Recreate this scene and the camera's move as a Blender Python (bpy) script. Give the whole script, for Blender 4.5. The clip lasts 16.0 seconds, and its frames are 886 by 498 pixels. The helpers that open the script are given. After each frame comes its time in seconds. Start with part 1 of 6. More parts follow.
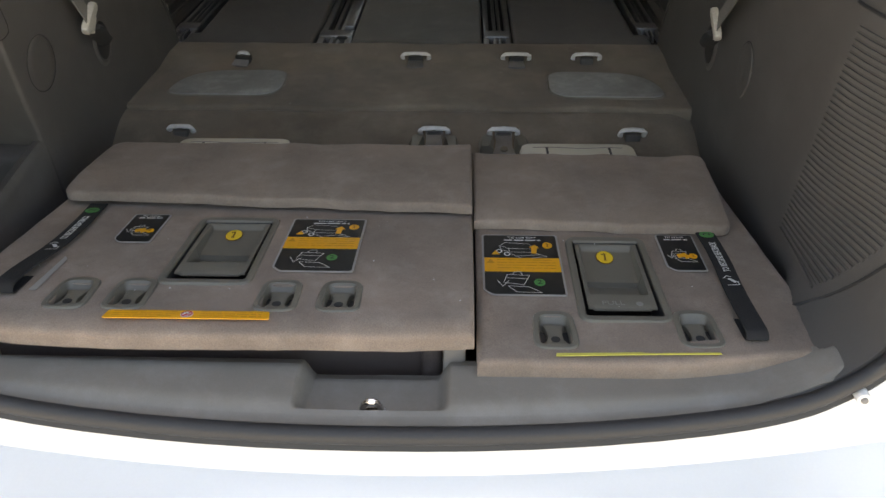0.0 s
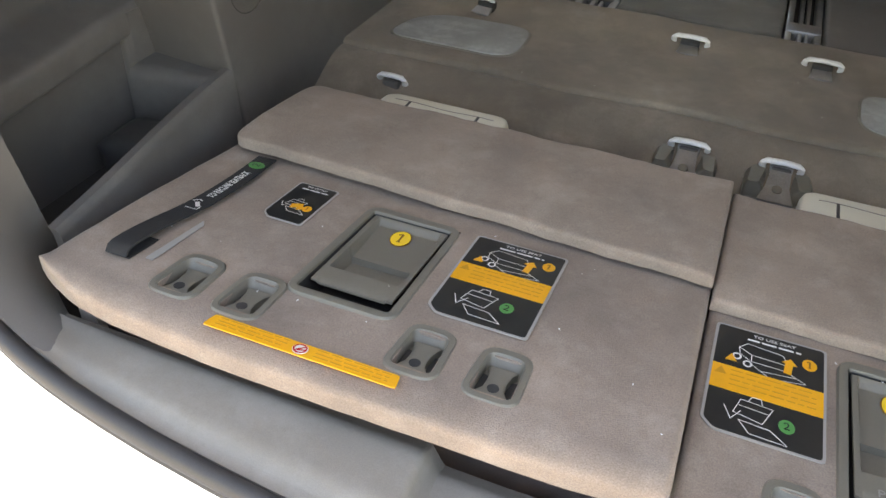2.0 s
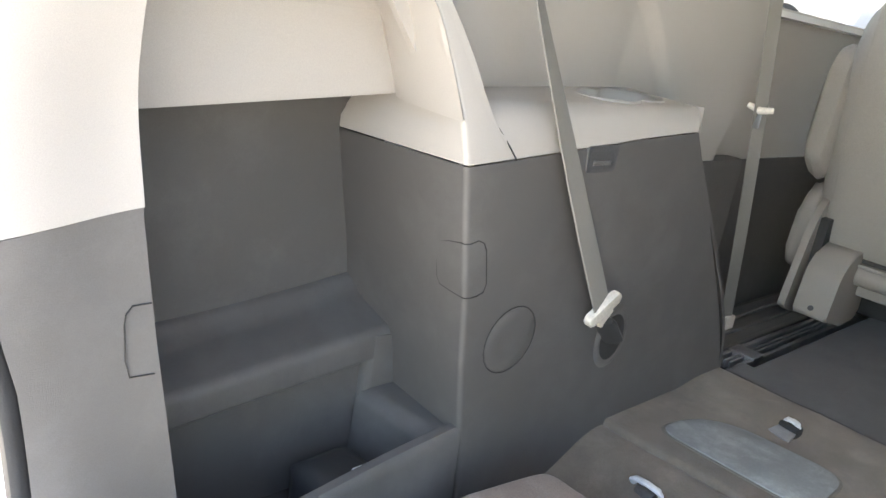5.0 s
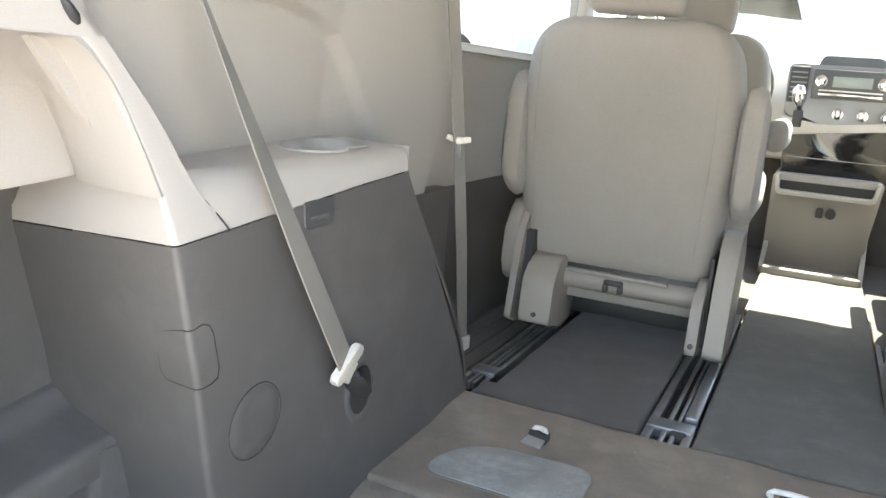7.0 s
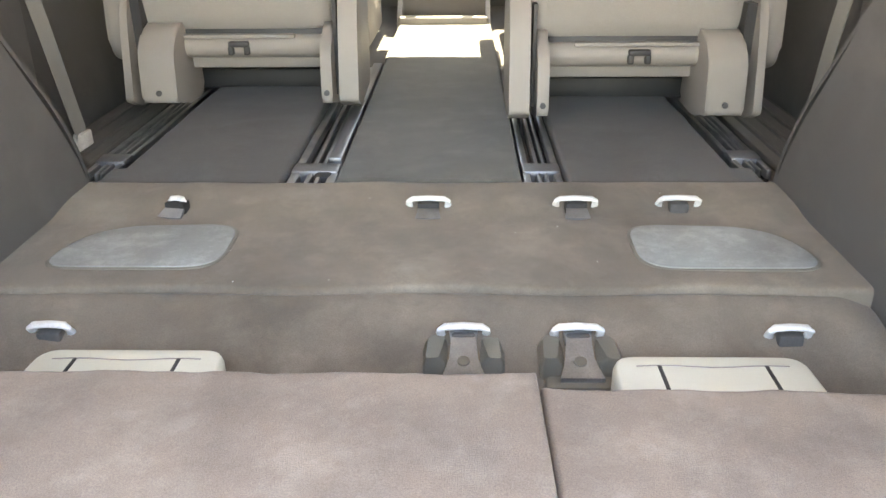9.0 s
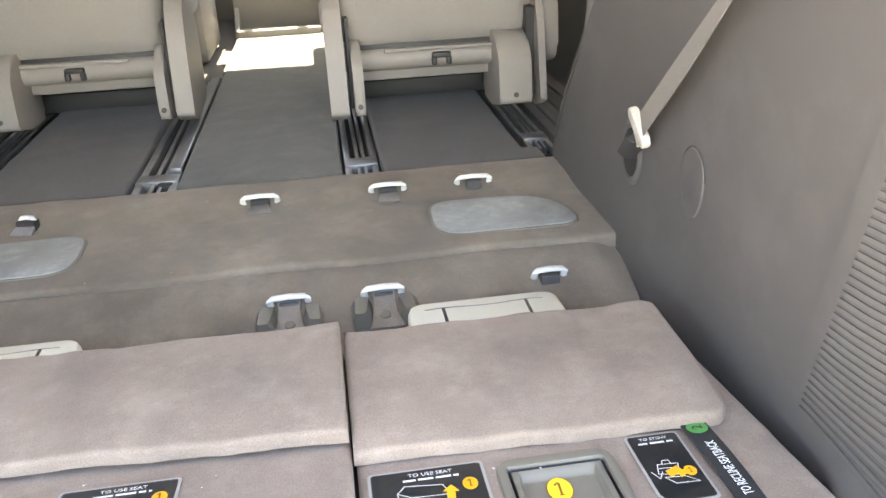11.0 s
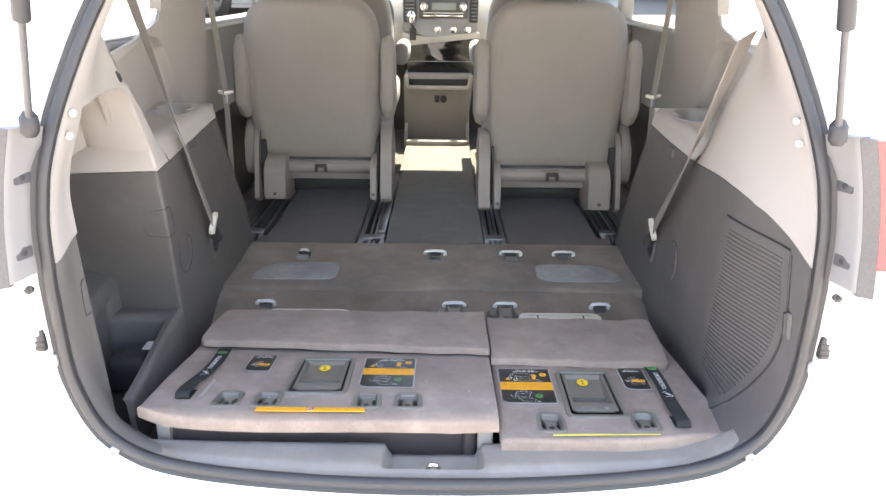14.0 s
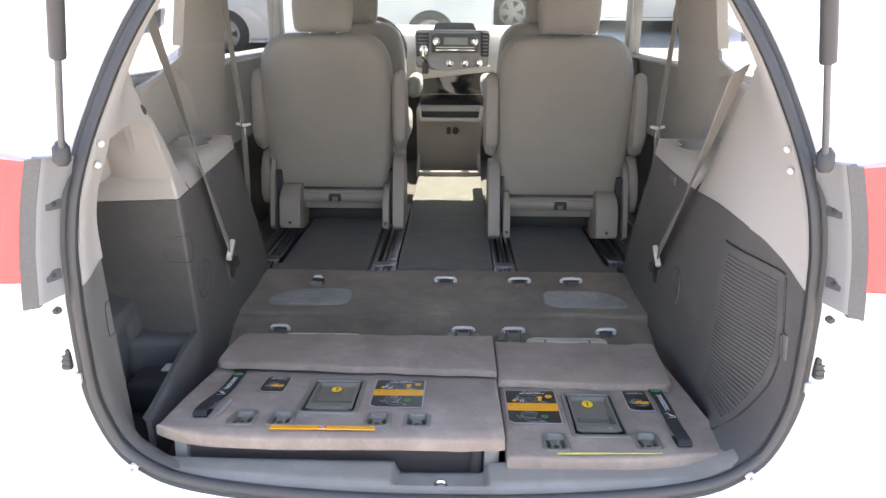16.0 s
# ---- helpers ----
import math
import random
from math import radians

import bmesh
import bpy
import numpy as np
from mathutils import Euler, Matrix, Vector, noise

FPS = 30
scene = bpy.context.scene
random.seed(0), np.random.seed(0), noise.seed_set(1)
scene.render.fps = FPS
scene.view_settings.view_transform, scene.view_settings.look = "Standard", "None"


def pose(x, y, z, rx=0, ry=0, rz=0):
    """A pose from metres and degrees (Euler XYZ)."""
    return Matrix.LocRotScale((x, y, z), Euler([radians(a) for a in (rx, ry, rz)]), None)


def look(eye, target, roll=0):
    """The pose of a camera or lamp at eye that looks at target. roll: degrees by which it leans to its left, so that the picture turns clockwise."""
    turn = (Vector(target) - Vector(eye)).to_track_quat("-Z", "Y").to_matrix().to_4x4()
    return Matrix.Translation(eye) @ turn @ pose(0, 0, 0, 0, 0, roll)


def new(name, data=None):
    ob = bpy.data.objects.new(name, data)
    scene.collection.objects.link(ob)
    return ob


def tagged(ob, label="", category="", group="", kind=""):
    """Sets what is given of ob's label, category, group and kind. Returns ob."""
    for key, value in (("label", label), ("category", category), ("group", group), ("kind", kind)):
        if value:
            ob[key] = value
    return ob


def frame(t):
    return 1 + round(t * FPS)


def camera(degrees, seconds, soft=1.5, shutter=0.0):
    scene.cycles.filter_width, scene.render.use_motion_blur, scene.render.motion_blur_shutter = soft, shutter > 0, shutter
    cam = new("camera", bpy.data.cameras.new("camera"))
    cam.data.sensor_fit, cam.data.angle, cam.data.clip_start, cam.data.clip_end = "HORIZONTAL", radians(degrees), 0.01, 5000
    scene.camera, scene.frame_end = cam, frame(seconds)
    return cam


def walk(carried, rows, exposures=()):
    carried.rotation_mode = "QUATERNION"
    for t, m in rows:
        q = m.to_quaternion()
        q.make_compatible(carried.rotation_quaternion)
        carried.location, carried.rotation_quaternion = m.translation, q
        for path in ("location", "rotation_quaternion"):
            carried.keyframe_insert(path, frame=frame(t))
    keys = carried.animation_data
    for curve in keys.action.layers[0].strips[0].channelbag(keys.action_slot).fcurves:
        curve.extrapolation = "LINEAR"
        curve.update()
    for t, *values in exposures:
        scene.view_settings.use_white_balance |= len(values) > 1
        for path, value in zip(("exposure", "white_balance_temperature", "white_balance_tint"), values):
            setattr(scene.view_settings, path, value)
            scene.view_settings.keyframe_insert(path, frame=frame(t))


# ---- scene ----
cam = camera(58.0, 16.0)
PATH = [
    (0, (0.123, -0.651, 0.731), (0.076, 1.024, -0.362), -0.2),
    (0.5, (0.115, -0.62, 0.718), (0.068, 1.051, -0.381), -0.4),
    (1, (0.112, -0.529, 0.698), (-0.041, 1.124, -0.417), -0.1),
    (1.5, (0.121, -0.42, 0.693), (-0.209, 1.169, -0.475), 0.7),
    (2, (0.094, -0.333, 0.668), (-0.457, 1.154, -0.551), 3.1),
    (2.5, (0.083, -0.235, 0.618), (-0.738, 1.12, -0.603), 4.5),
    (3, (0.088, -0.152, 0.543), (-1.045, 1.116, -0.51), 2.6),
    (3.5, (0.063, -0.113, 0.514), (-1.242, 1.141, -0.337), 4.8),
    (4, (0.029, -0.104, 0.528), (-1.383, 1.142, -0.147), 8.4),
    (4.2, (0.007, -0.1, 0.589), (-1.404, 1.135, -0.108), 9.6),
    (6.3, (-0.014, -0.132, 0.69), (-1.086, 1.515, 0.32), 5.9),
    (6.5, (-0.035, -0.097, 0.695), (-1.045, 1.584, 0.3), 6.1),
    (7, (-0.041, -0.069, 0.674), (-0.854, 1.708, 0.25), 4.6),
    (7.5, (-0.042, -0.054, 0.636), (-0.673, 1.755, 0.061), 2.7),
    (8, (-0.034, -0.021, 0.573), (-0.556, 1.743, -0.21), 1.5),
    (8.5, (-0.001, -0.002, 0.554), (-0.309, 1.78, -0.3), 0.4),
    (9, (0.06, -0.005, 0.55), (0.014, 1.809, -0.292), -0.5),
    (9.5, (0.123, -0.053, 0.561), (0.318, 1.769, -0.243), -2.7),
    (9.7, (0.143, -0.078, 0.567), (0.432, 1.741, -0.213), -3.5),
    (11.8, (0.154, -0.395, 0.659), (0.275, 1.371, -0.271), 0.2),
    (12, (0.119, -0.46, 0.678), (0.186, 1.302, -0.266), 0.9),
    (12.5, (0.063, -0.685, 0.77), (0.128, 1.141, -0.043), 1.4),
    (13, (0.049, -0.894, 0.852), (0.076, 0.983, 0.162), 1.2),
    (13.5, (0.043, -1.105, 0.873), (0.027, 0.796, 0.251), 2.0),
    (14, (0.029, -1.213, 0.89), (0.03, 0.685, 0.257), 0.6),
    (14.5, (0.032, -1.263, 0.896), (0.031, 0.655, 0.328), 0.5),
    (15, (0.032, -1.271, 0.898), (0.019, 0.642, 0.315), 1.0),
    (15.5, (0.035, -1.273, 0.898), (0.009, 0.646, 0.336), 0.5),
    (16, (0.042, -1.278, 0.896), (0.007, 0.642, 0.338), 0.3),
]
walk(cam, [(t, look(eye, target, roll)) for t, eye, target, roll in PATH],
     [(0, 2.0, 9900, 13), (0.7, 2.43, 9900, 13), (1.5, 3.0, 10000, 14), (2.5, 3.05, 10000, 14), (3, 2.9, 9600, 14), (3.5, 2.9, 9300, 13), (4, 3.15, 8800, 12), (6.3, 3.8, 7700, 12), (7, 3.82, 7800, 12), (8, 4.15, 8900, 14),
      (9, 4.37, 9300, 15), (9.7, 4.37, 9300, 15), (12, 4.0, 9000, 16), (12.5, 3.8, 8900, 17), (13, 3.7, 8500, 17), (13.5, 3.58, 8200, 17), (14, 3.33, 8100, 17), (16, 2.83, 7700, 17)])

# ---- light ----
SUN_FROM = Vector((0.06, 0.38, 0.92)).normalized()
world = bpy.data.worlds.new("sky")
scene.world = world
world.use_nodes = True
wn = world.node_tree.nodes
sky = wn.new("ShaderNodeTexSky")
sky.sky_type, sky.sun_disc = "NISHITA", False
sky.sun_elevation = math.asin(SUN_FROM.z)
sky.sun_rotation = math.atan2(SUN_FROM.x, SUN_FROM.y)
world.node_tree.links.new(sky.outputs[0], wn["Background"].inputs[0])
wn["Background"].inputs[1].default_value = 0.15
sun = new("sun", bpy.data.lights.new("sun", "SUN"))
sun.data.energy, sun.data.angle, sun.data.color = 5.0, radians(0.53), (1.0, 0.975, 0.945)
sun.matrix_world = look((0, 0, 0), -SUN_FROM)


# ---- materials ----
def material(name, color, rough=0.6, spots=0.15, spot_size=3.0, grain=0.12, grain_size=250.0, bump=0.15, metal=0.0, coat=0.0, sheen=0.0, worn=None, worn_amount=0.0, random_tint=0.0):
    """Base colour varied at two scales, with fine relief; worn: a second colour in uneven patches."""
    m = bpy.data.materials.new(name)
    m.use_nodes = True
    n, l = m.node_tree.nodes, m.node_tree.links
    b = n["Principled BSDF"]
    where = n.new("ShaderNodeTexCoord").outputs["Object"]

    def noise_tex(size, detail, soft=0.6):
        t = n.new("ShaderNodeTexNoise")
        t.inputs["Scale"].default_value, t.inputs["Detail"].default_value, t.inputs["Roughness"].default_value = size, detail, soft
        l.new(where, t.inputs["Vector"])
        return t.outputs["Fac"]

    def ranged(fac, low, high, a=0.3, z=0.7):
        r = n.new("ShaderNodeMapRange")
        r.inputs[1].default_value, r.inputs[2].default_value, r.inputs[3].default_value, r.inputs[4].default_value = a, z, low, high
        l.new(fac, r.inputs[0])
        return r.outputs[0]

    def times(a, c):
        t = n.new("ShaderNodeMath")
        t.operation = "MULTIPLY"
        l.new(a, t.inputs[0]), l.new(c, t.inputs[1])
        return t.outputs[0]

    big, fine = noise_tex(spot_size, 5), noise_tex(grain_size, 2)
    value = times(ranged(big, 1 - spots, 1 + spots), ranged(fine, 1 - grain, 1 + grain))
    if random_tint:
        info = n.new("ShaderNodeObjectInfo")
        value = times(value, ranged(info.outputs["Random"], 1 - random_tint, 1 + random_tint, 0, 1))
    mix = n.new("ShaderNodeVectorMath")
    mix.operation = "SCALE"
    mix.inputs[0].default_value = color
    if worn:
        w = n.new("ShaderNodeMix")
        w.data_type = "RGBA"
        l.new(ranged(noise_tex(spot_size * 2.3, 7, 0.7), 0, worn_amount, 0.48, 0.72), w.inputs[0])
        w.inputs[6].default_value, w.inputs[7].default_value = (*color, 1), (*worn, 1)
        l.new(w.outputs[2], mix.inputs[0])
    l.new(value, mix.inputs["Scale"])
    l.new(mix.outputs[0], b.inputs["Base Color"])
    l.new(ranged(big, rough * 0.9, min(1, rough * 1.12)), b.inputs["Roughness"])
    b.inputs["Metallic"].default_value, b.inputs["Coat Weight"].default_value = metal, coat
    b.inputs["Sheen Weight"].default_value, b.inputs["Sheen Roughness"].default_value = sheen, 0.5
    if bump:
        h = n.new("ShaderNodeBump")
        h.inputs["Strength"].default_value, h.inputs["Distance"].default_value = bump, 0.0015
        l.new(fine, h.inputs["Height"])
        l.new(h.outputs[0], b.inputs["Normal"])
    return m


def plain(name, color, rough=0.5, metal=0.0):
    m = bpy.data.materials.new(name)
    m.use_nodes = True
    b = m.node_tree.nodes["Principled BSDF"]
    b.inputs["Base Color"].default_value, b.inputs["Roughness"].default_value, b.inputs["Metallic"].default_value = (*color, 1), rough, metal
    return m


def glass(name, tint=(0.9, 0.94, 0.93), rough=0.0):
    m = bpy.data.materials.new(name)
    m.use_nodes = True
    n, l = m.node_tree.nodes, m.node_tree.links
    n.remove(n["Principled BSDF"])
    clear, shine, mix = n.new("ShaderNodeBsdfTransparent"), n.new("ShaderNodeBsdfGlossy"), n.new("ShaderNodeMixShader")
    clear.inputs[0].default_value, shine.inputs["Roughness"].default_value, mix.inputs[0].default_value = (*tint, 1), rough, 0.04
    l.new(clear.outputs[0], mix.inputs[1]), l.new(shine.outputs[0], mix.inputs[2])
    l.new(mix.outputs[0], n["Material Output"].inputs[0])
    return m


TAUPE = material("taupe_velour", (0.256, 0.195, 0.156), 0.95, 0.24, 7, 0.17, 650, 0.45, sheen=0.12, worn=(0.342, 0.278, 0.23), worn_amount=0.7)
FLOOR_TAUPE = material("brown_carpet", (0.179, 0.146, 0.113), 0.97, 0.3, 5, 0.2, 800, 0.45, sheen=0.12, worn=(0.25, 0.212, 0.168), worn_amount=0.75)
MAT_AISLE = material("worn_aisle_carpet", (0.108, 0.105, 0.092), 0.97, 0.16, 6, 0.34, 800, 0.6, sheen=0.12, worn=(0.175, 0.172, 0.155), worn_amount=0.6)
MAT_GREY = material("grey_carpet_mat", (0.088, 0.08, 0.072), 0.97, 0.14, 5, 0.34, 800, 0.6, sheen=0.12, worn=(0.14, 0.133, 0.12), worn_amount=0.45)
DARK = material("dark_grey_plastic", (0.098, 0.092, 0.087), 0.5, 0.08, 3, 0.08, 900, 0.25, worn=(0.152, 0.144, 0.136), worn_amount=0.5)
# the walls' plastic with light at the opening put into a paler colour
SILL_GREY = material("sill_plastic_lightened", (0.225, 0.203, 0.176), 0.55, 0.08, 6, 0.08, 900, 0.25, worn=(0.31, 0.288, 0.262), worn_amount=0.55)
PILLAR_GREY = material("pillar_grey_plastic", (0.138, 0.131, 0.123), 0.5, 0.06, 5, 0.08, 900, 0.25, worn=(0.19, 0.182, 0.174), worn_amount=0.4)
TRIM_DARK = material("dark_lamp_trim", (0.07, 0.07, 0.072), 0.4)
# darkened panel plastic: shade between grille slats; also the anchor stems
GROOVE = material("grille_shade_and_stem_plastic", (0.08, 0.076, 0.072), 0.7)
BEIGE = material("beige_plastic", (0.42, 0.391, 0.358), 0.5, 0.03, 3, 0.05, 900, 0.15)
BEIGE_PALE = material("pale_cream_plastic", (0.68, 0.66, 0.56), 0.55, 0.04, 8, 0.05, 900, 0.15)
CLOTH = material("beige_seat_cloth", (0.3, 0.277, 0.252), 0.92, 0.06, 5, 0.16, 900, 0.4, sheen=0.15)
FRAME_BEIGE = material("seat_frame_plastic", (0.28, 0.252, 0.228), 0.5, 0.04, 6, 0.05, 900, 0.15)
HANDLE = material("olive_grey_plastic", (0.162, 0.148, 0.12), 0.42, 0.06, 8, 0.07, 900, 0.2)
# rubber and black plastic, also the blocks that stand in for shade in gaps
BLACK = material("black_rubber_and_shade", (0.032, 0.032, 0.033), 0.55, 0.1, 12, 0.1, 600, 0.15)
BLACK_CLOTH = material("black_webbing", (0.02, 0.02, 0.021), 0.85, 0.1, 20, 0.3, 1500, 0.4)
# near-black for joints, and for shade painted into recesses
SHADE = material("recess_shade_and_joints", (0.03, 0.028, 0.027), 0.8)
SEAT_UNDER = material("dark_brown_seat_cloth", (0.078, 0.06, 0.056), 0.95, 0.1, 6, 0.25, 800, 0.4)
STEEL = material("galvanised_steel", (0.52, 0.53, 0.54), 0.5, 0.15, 25, 0.1, 500, 0.1, metal=0.7)
RAIL = material("seat_rail_steel", (0.3, 0.31, 0.32), 0.38, 0.2, 20, 0.12, 500, 0.1, metal=0.8)
CHIPPED_WHITE = material("worn_white_coating", (0.78, 0.77, 0.74), 0.4, 0.08, 40, 0.05, 500, 0.1, worn=(0.45, 0.44, 0.42), worn_amount=0.5)
CHROME = plain("chrome", (0.75, 0.75, 0.76), 0.12, 1.0)
WHITE_PAINT = material("white_car_paint", (0.8, 0.8, 0.79), 0.25, 0.02, 2, 0.01, 300, 0.0, coat=0.6)
BELT = material("grey_belt_webbing", (0.25, 0.235, 0.213), 0.8, 0.06, 10, 0.2, 1200, 0.35)
BUCKLE = material("cream_buckle_plastic", (0.66, 0.62, 0.55), 0.45, 0.04, 10)
PATCH = material("pale_grey_vinyl_pad", (0.27, 0.28, 0.27), 0.62, 0.16, 12, 0.1, 500, 0.3, worn=(0.42, 0.43, 0.42), worn_amount=0.7)
LABEL_BLACK = plain("label_black", (0.012, 0.014, 0.016), 0.35)
LABEL_EDGE = plain("label_clear_edge", (0.34, 0.32, 0.3), 0.4)
ORANGE = material("label_orange", (0.85, 0.38, 0.02), 0.45, 0.04, 30, 0.03, 600, 0.0)
YELLOW = material("label_yellow", (0.62, 0.56, 0.12), 0.45, 0.08, 40, 0.03, 600, 0.0)
STICKER = plain("sticker_yellow", (0.9, 0.58, 0.04), 0.4)
GREEN = plain("label_green", (0.05, 0.26, 0.07), 0.45)
INK_WHITE = plain("label_white_ink", (0.75, 0.75, 0.73), 0.5)
INK_BROWN = plain("label_brown_ink", (0.22, 0.09, 0.01), 0.5)
LAMP_RED = material("red_lamp_lens", (0.62, 0.02, 0.025), 0.12, 0.04, 8, 0.02, 300, 0.0, coat=0.8)
LAMP_CLEAR = material("clear_lamp_lens", (0.62, 0.6, 0.58), 0.12, 0.04, 30, 0.03, 300, 0.0, coat=0.8)
LAMP_GREY = material("lamp_housing_grey", (0.2, 0.195, 0.19), 0.45, 0.05, 10, 0.02, 600, 0.05)
GLASS = glass("window_glass", (0.72, 0.76, 0.74))
PRIVACY = glass("tinted_rear_glass", (0.32, 0.335, 0.33))
INK_FAINT = plain("label_faint_ink", (0.62, 0.27, 0.02), 0.5)
SCREEN = plain("display_grey", (0.22, 0.24, 0.23), 0.25)
GLOSS_BLACK = plain("piano_black_trim", (0.012, 0.011, 0.011), 0.08)
SILVER = material("silver_grey_trim", (0.2, 0.2, 0.21), 0.35, 0.04, 10, metal=0.5)
CONCRETE = material("pale_concrete", (0.32, 0.312, 0.295), 0.9, 0.1, 0.4, 0.1, 60, 0.2, worn=(0.29, 0.283, 0.27), worn_amount=0.5)


# ---- building helpers ----
def part(name, bm, mat, parent=None, label="", smooth=True):
    """Link a bmesh as one mesh object, under a thing or a part."""
    me = bpy.data.meshes.new(name)
    bmesh.ops.recalc_face_normals(bm, faces=bm.faces)
    for f in bm.faces:
        f.smooth = smooth
    bm.to_mesh(me)
    bm.free()
    if smooth:
        me.set_sharp_from_angle(angle=radians(42))
    me.materials.append(mat)
    ob = new(name, me)
    if parent:
        ob.parent = parent
    if label:
        tagged(ob, label)
    return ob


def thing(name, label, category, group="", kind="", at=(0, 0, 0)):
    ob = new(name)
    ob.location = at
    ob.empty_display_size = 0.05
    return tagged(ob, label, category, group, kind)


def rbox(x0, x1, y0, y1, z0, z1, r=0.004, seg=2, bm=None, m=None):
    """A box with rounded edges."""
    one = bmesh.new()
    bmesh.ops.create_cube(one, size=1.0)
    for v in one.verts:
        v.co = Vector(((x0 + x1) / 2 + v.co.x * (x1 - x0), (y0 + y1) / 2 + v.co.y * (y1 - y0), (z0 + z1) / 2 + v.co.z * (z1 - z0)))
    if r:
        bmesh.ops.bevel(one, geom=one.edges[:], offset=r, segments=seg, affect="EDGES", profile=0.5, clamp_overlap=True)
    if m:
        bmesh.ops.transform(one, matrix=m, verts=one.verts)
    return joined(bm, one)


def joined(bm, one):
    if bm is None:
        return one
    me = bpy.data.meshes.new("tmp")
    one.to_mesh(me)
    one.free()
    bm.from_mesh(me)
    bpy.data.meshes.remove(me)
    return bm


def skin(rings, closed=True, caps=True, bm=None):
    """A surface through rings of equally many points."""
    bm = bm or bmesh.new()
    rows = [[bm.verts.new(p) for p in ring] for ring in rings]
    n = len(rows[0])
    for a, b in zip(rows, rows[1:]):
        for i in range(n if closed else n - 1):
            j = (i + 1) % n
            bm.faces.new((a[i], a[j], b[j], b[i]))
    if caps and closed:
        bm.faces.new(rows[0][::-1])
        bm.faces.new(rows[-1])
    return bm


def sweep(points, radius, n=10, bm=None, flat=1.0, up=Vector((0, 0, 1))):
    """A round (or flattened) bar along points."""
    pts = [Vector(p) for p in points]
    rings = []
    for i, p in enumerate(pts):
        d = (pts[min(i + 1, len(pts) - 1)] - pts[max(i - 1, 0)]).normalized()
        side = d.cross(up)
        side = side.normalized() if side.length > 1e-4 else Vector((1, 0, 0))
        above = side.cross(d)
        r = radius[i] if isinstance(radius, (list, tuple)) else radius
        rings.append([p + (side * math.cos(a) + above * math.sin(a) * flat) * r for a in (2 * math.pi * k / n for k in range(n))])
    return skin(rings, bm=bm)


def ribbon(points, wide, thick, side, bm=None):
    """A strap along points; side: the direction across it, one or one for each point."""
    pts = [Vector(p) for p in points]
    rings = []
    for i, p in enumerate(pts):
        d = (pts[min(i + 1, len(pts) - 1)] - pts[max(i - 1, 0)]).normalized()
        s = Vector(side[i] if isinstance(side, list) else side)
        s = (s - d * s.dot(d)).normalized()
        u = d.cross(s).normalized()
        rings.append([p + s * a * wide / 2 + u * b * thick / 2 for a, b in ((-1, -0.6), (-0.94, 1), (0.94, 1), (1, -0.6))])
    return skin(rings, bm=bm)


def slab(outline, axis, a, b, r=0.0, seg=2, bm=None):
    """A plate: a flat outline, pushed from a to b along an axis ('x': points are (y, z); 'y': (x, z); 'z': (x, y))."""
    def at(p, d):
        return {"x": (d, p[0], p[1]), "y": (p[0], d, p[1]), "z": (p[0], p[1], d)}[axis]

    one = skin([[at(p, a) for p in outline], [at(p, b) for p in outline]])
    if r:
        edges = [e for e in one.edges if len({round(v.co["xyz".index(axis)], 6) for v in e.verts}) == 1]
        bmesh.ops.bevel(one, geom=edges, offset=r, segments=seg, affect="EDGES", profile=0.5, clamp_overlap=True)
    return joined(bm, one)


def rounded(corners, r, n=4):
    """An outline with its corners rounded by r (one value, or one for each corner)."""
    out = []
    for i, c in enumerate(corners):
        p, a, b = Vector(c), Vector(corners[i - 1]), Vector(corners[(i + 1) % len(corners)])
        rr = r[i] if isinstance(r, (list, tuple)) else r
        s, e = p + (a - p).normalized() * rr, p + (b - p).normalized() * rr
        out += [tuple((1 - t) ** 2 * s + 2 * t * (1 - t) * p + t * t * e) for t in (k / n for k in range(n + 1))]
    return out


def sheet(fn, us, vs, thick=None, bm=None, skip=None):
    """A grid surface fn(u, v); thick: a vector by which a back side lies off it; skip(u, v): cells left open."""
    bm = bm or bmesh.new()
    front = {(i, j): bm.verts.new(fn(u, v)) for i, u in enumerate(us) for j, v in enumerate(vs)}
    cells = [(i, j) for i in range(len(us) - 1) for j in range(len(vs) - 1)
             if not (skip and skip((us[i] + us[i + 1]) / 2, (vs[j] + vs[j + 1]) / 2))]
    for i, j in cells:
        bm.faces.new((front[i, j], front[i + 1, j], front[i + 1, j + 1], front[i, j + 1]))
    if thick:
        t = Vector(thick)
        back = {k: bm.verts.new(v.co + t) for k, v in front.items()}
        for i, j in cells:
            bm.faces.new((back[i, j], back[i, j + 1], back[i + 1, j + 1], back[i + 1, j]))
        have = set(cells)
        for i, j in cells:
            for di, dj, k1, k2 in ((-1, 0, (i, j + 1), (i, j)), (1, 0, (i + 1, j), (i + 1, j + 1)), (0, -1, (i, j), (i + 1, j)), (0, 1, (i + 1, j + 1), (i, j + 1))):
                if (i + di, j + dj) not in have:
                    bm.faces.new((front[k1], back[k1], back[k2], front[k2]))
    bmesh.ops.delete(bm, geom=[v for v in bm.verts if not v.link_faces], context="VERTS")
    return bm


def steps(a, b, size, extra=()):
    n = max(1, round(abs(b - a) / size))
    out = sorted({round(a + (b - a) * k / n, 5) for k in range(n + 1)} | {round(e, 5) for e in extra if a < e < b})
    return out


def ease(t):
    t = min(1.0, max(0.0, t))
    return t * t * (3 - 2 * t)


def lerp(a, b, t):
    return a + (b - a) * t


def table(rows, v):
    """A value read off rows of (key, value), in order of key."""
    return float(np.interp(v, [r[0] for r in rows], [r[1] for r in rows]))


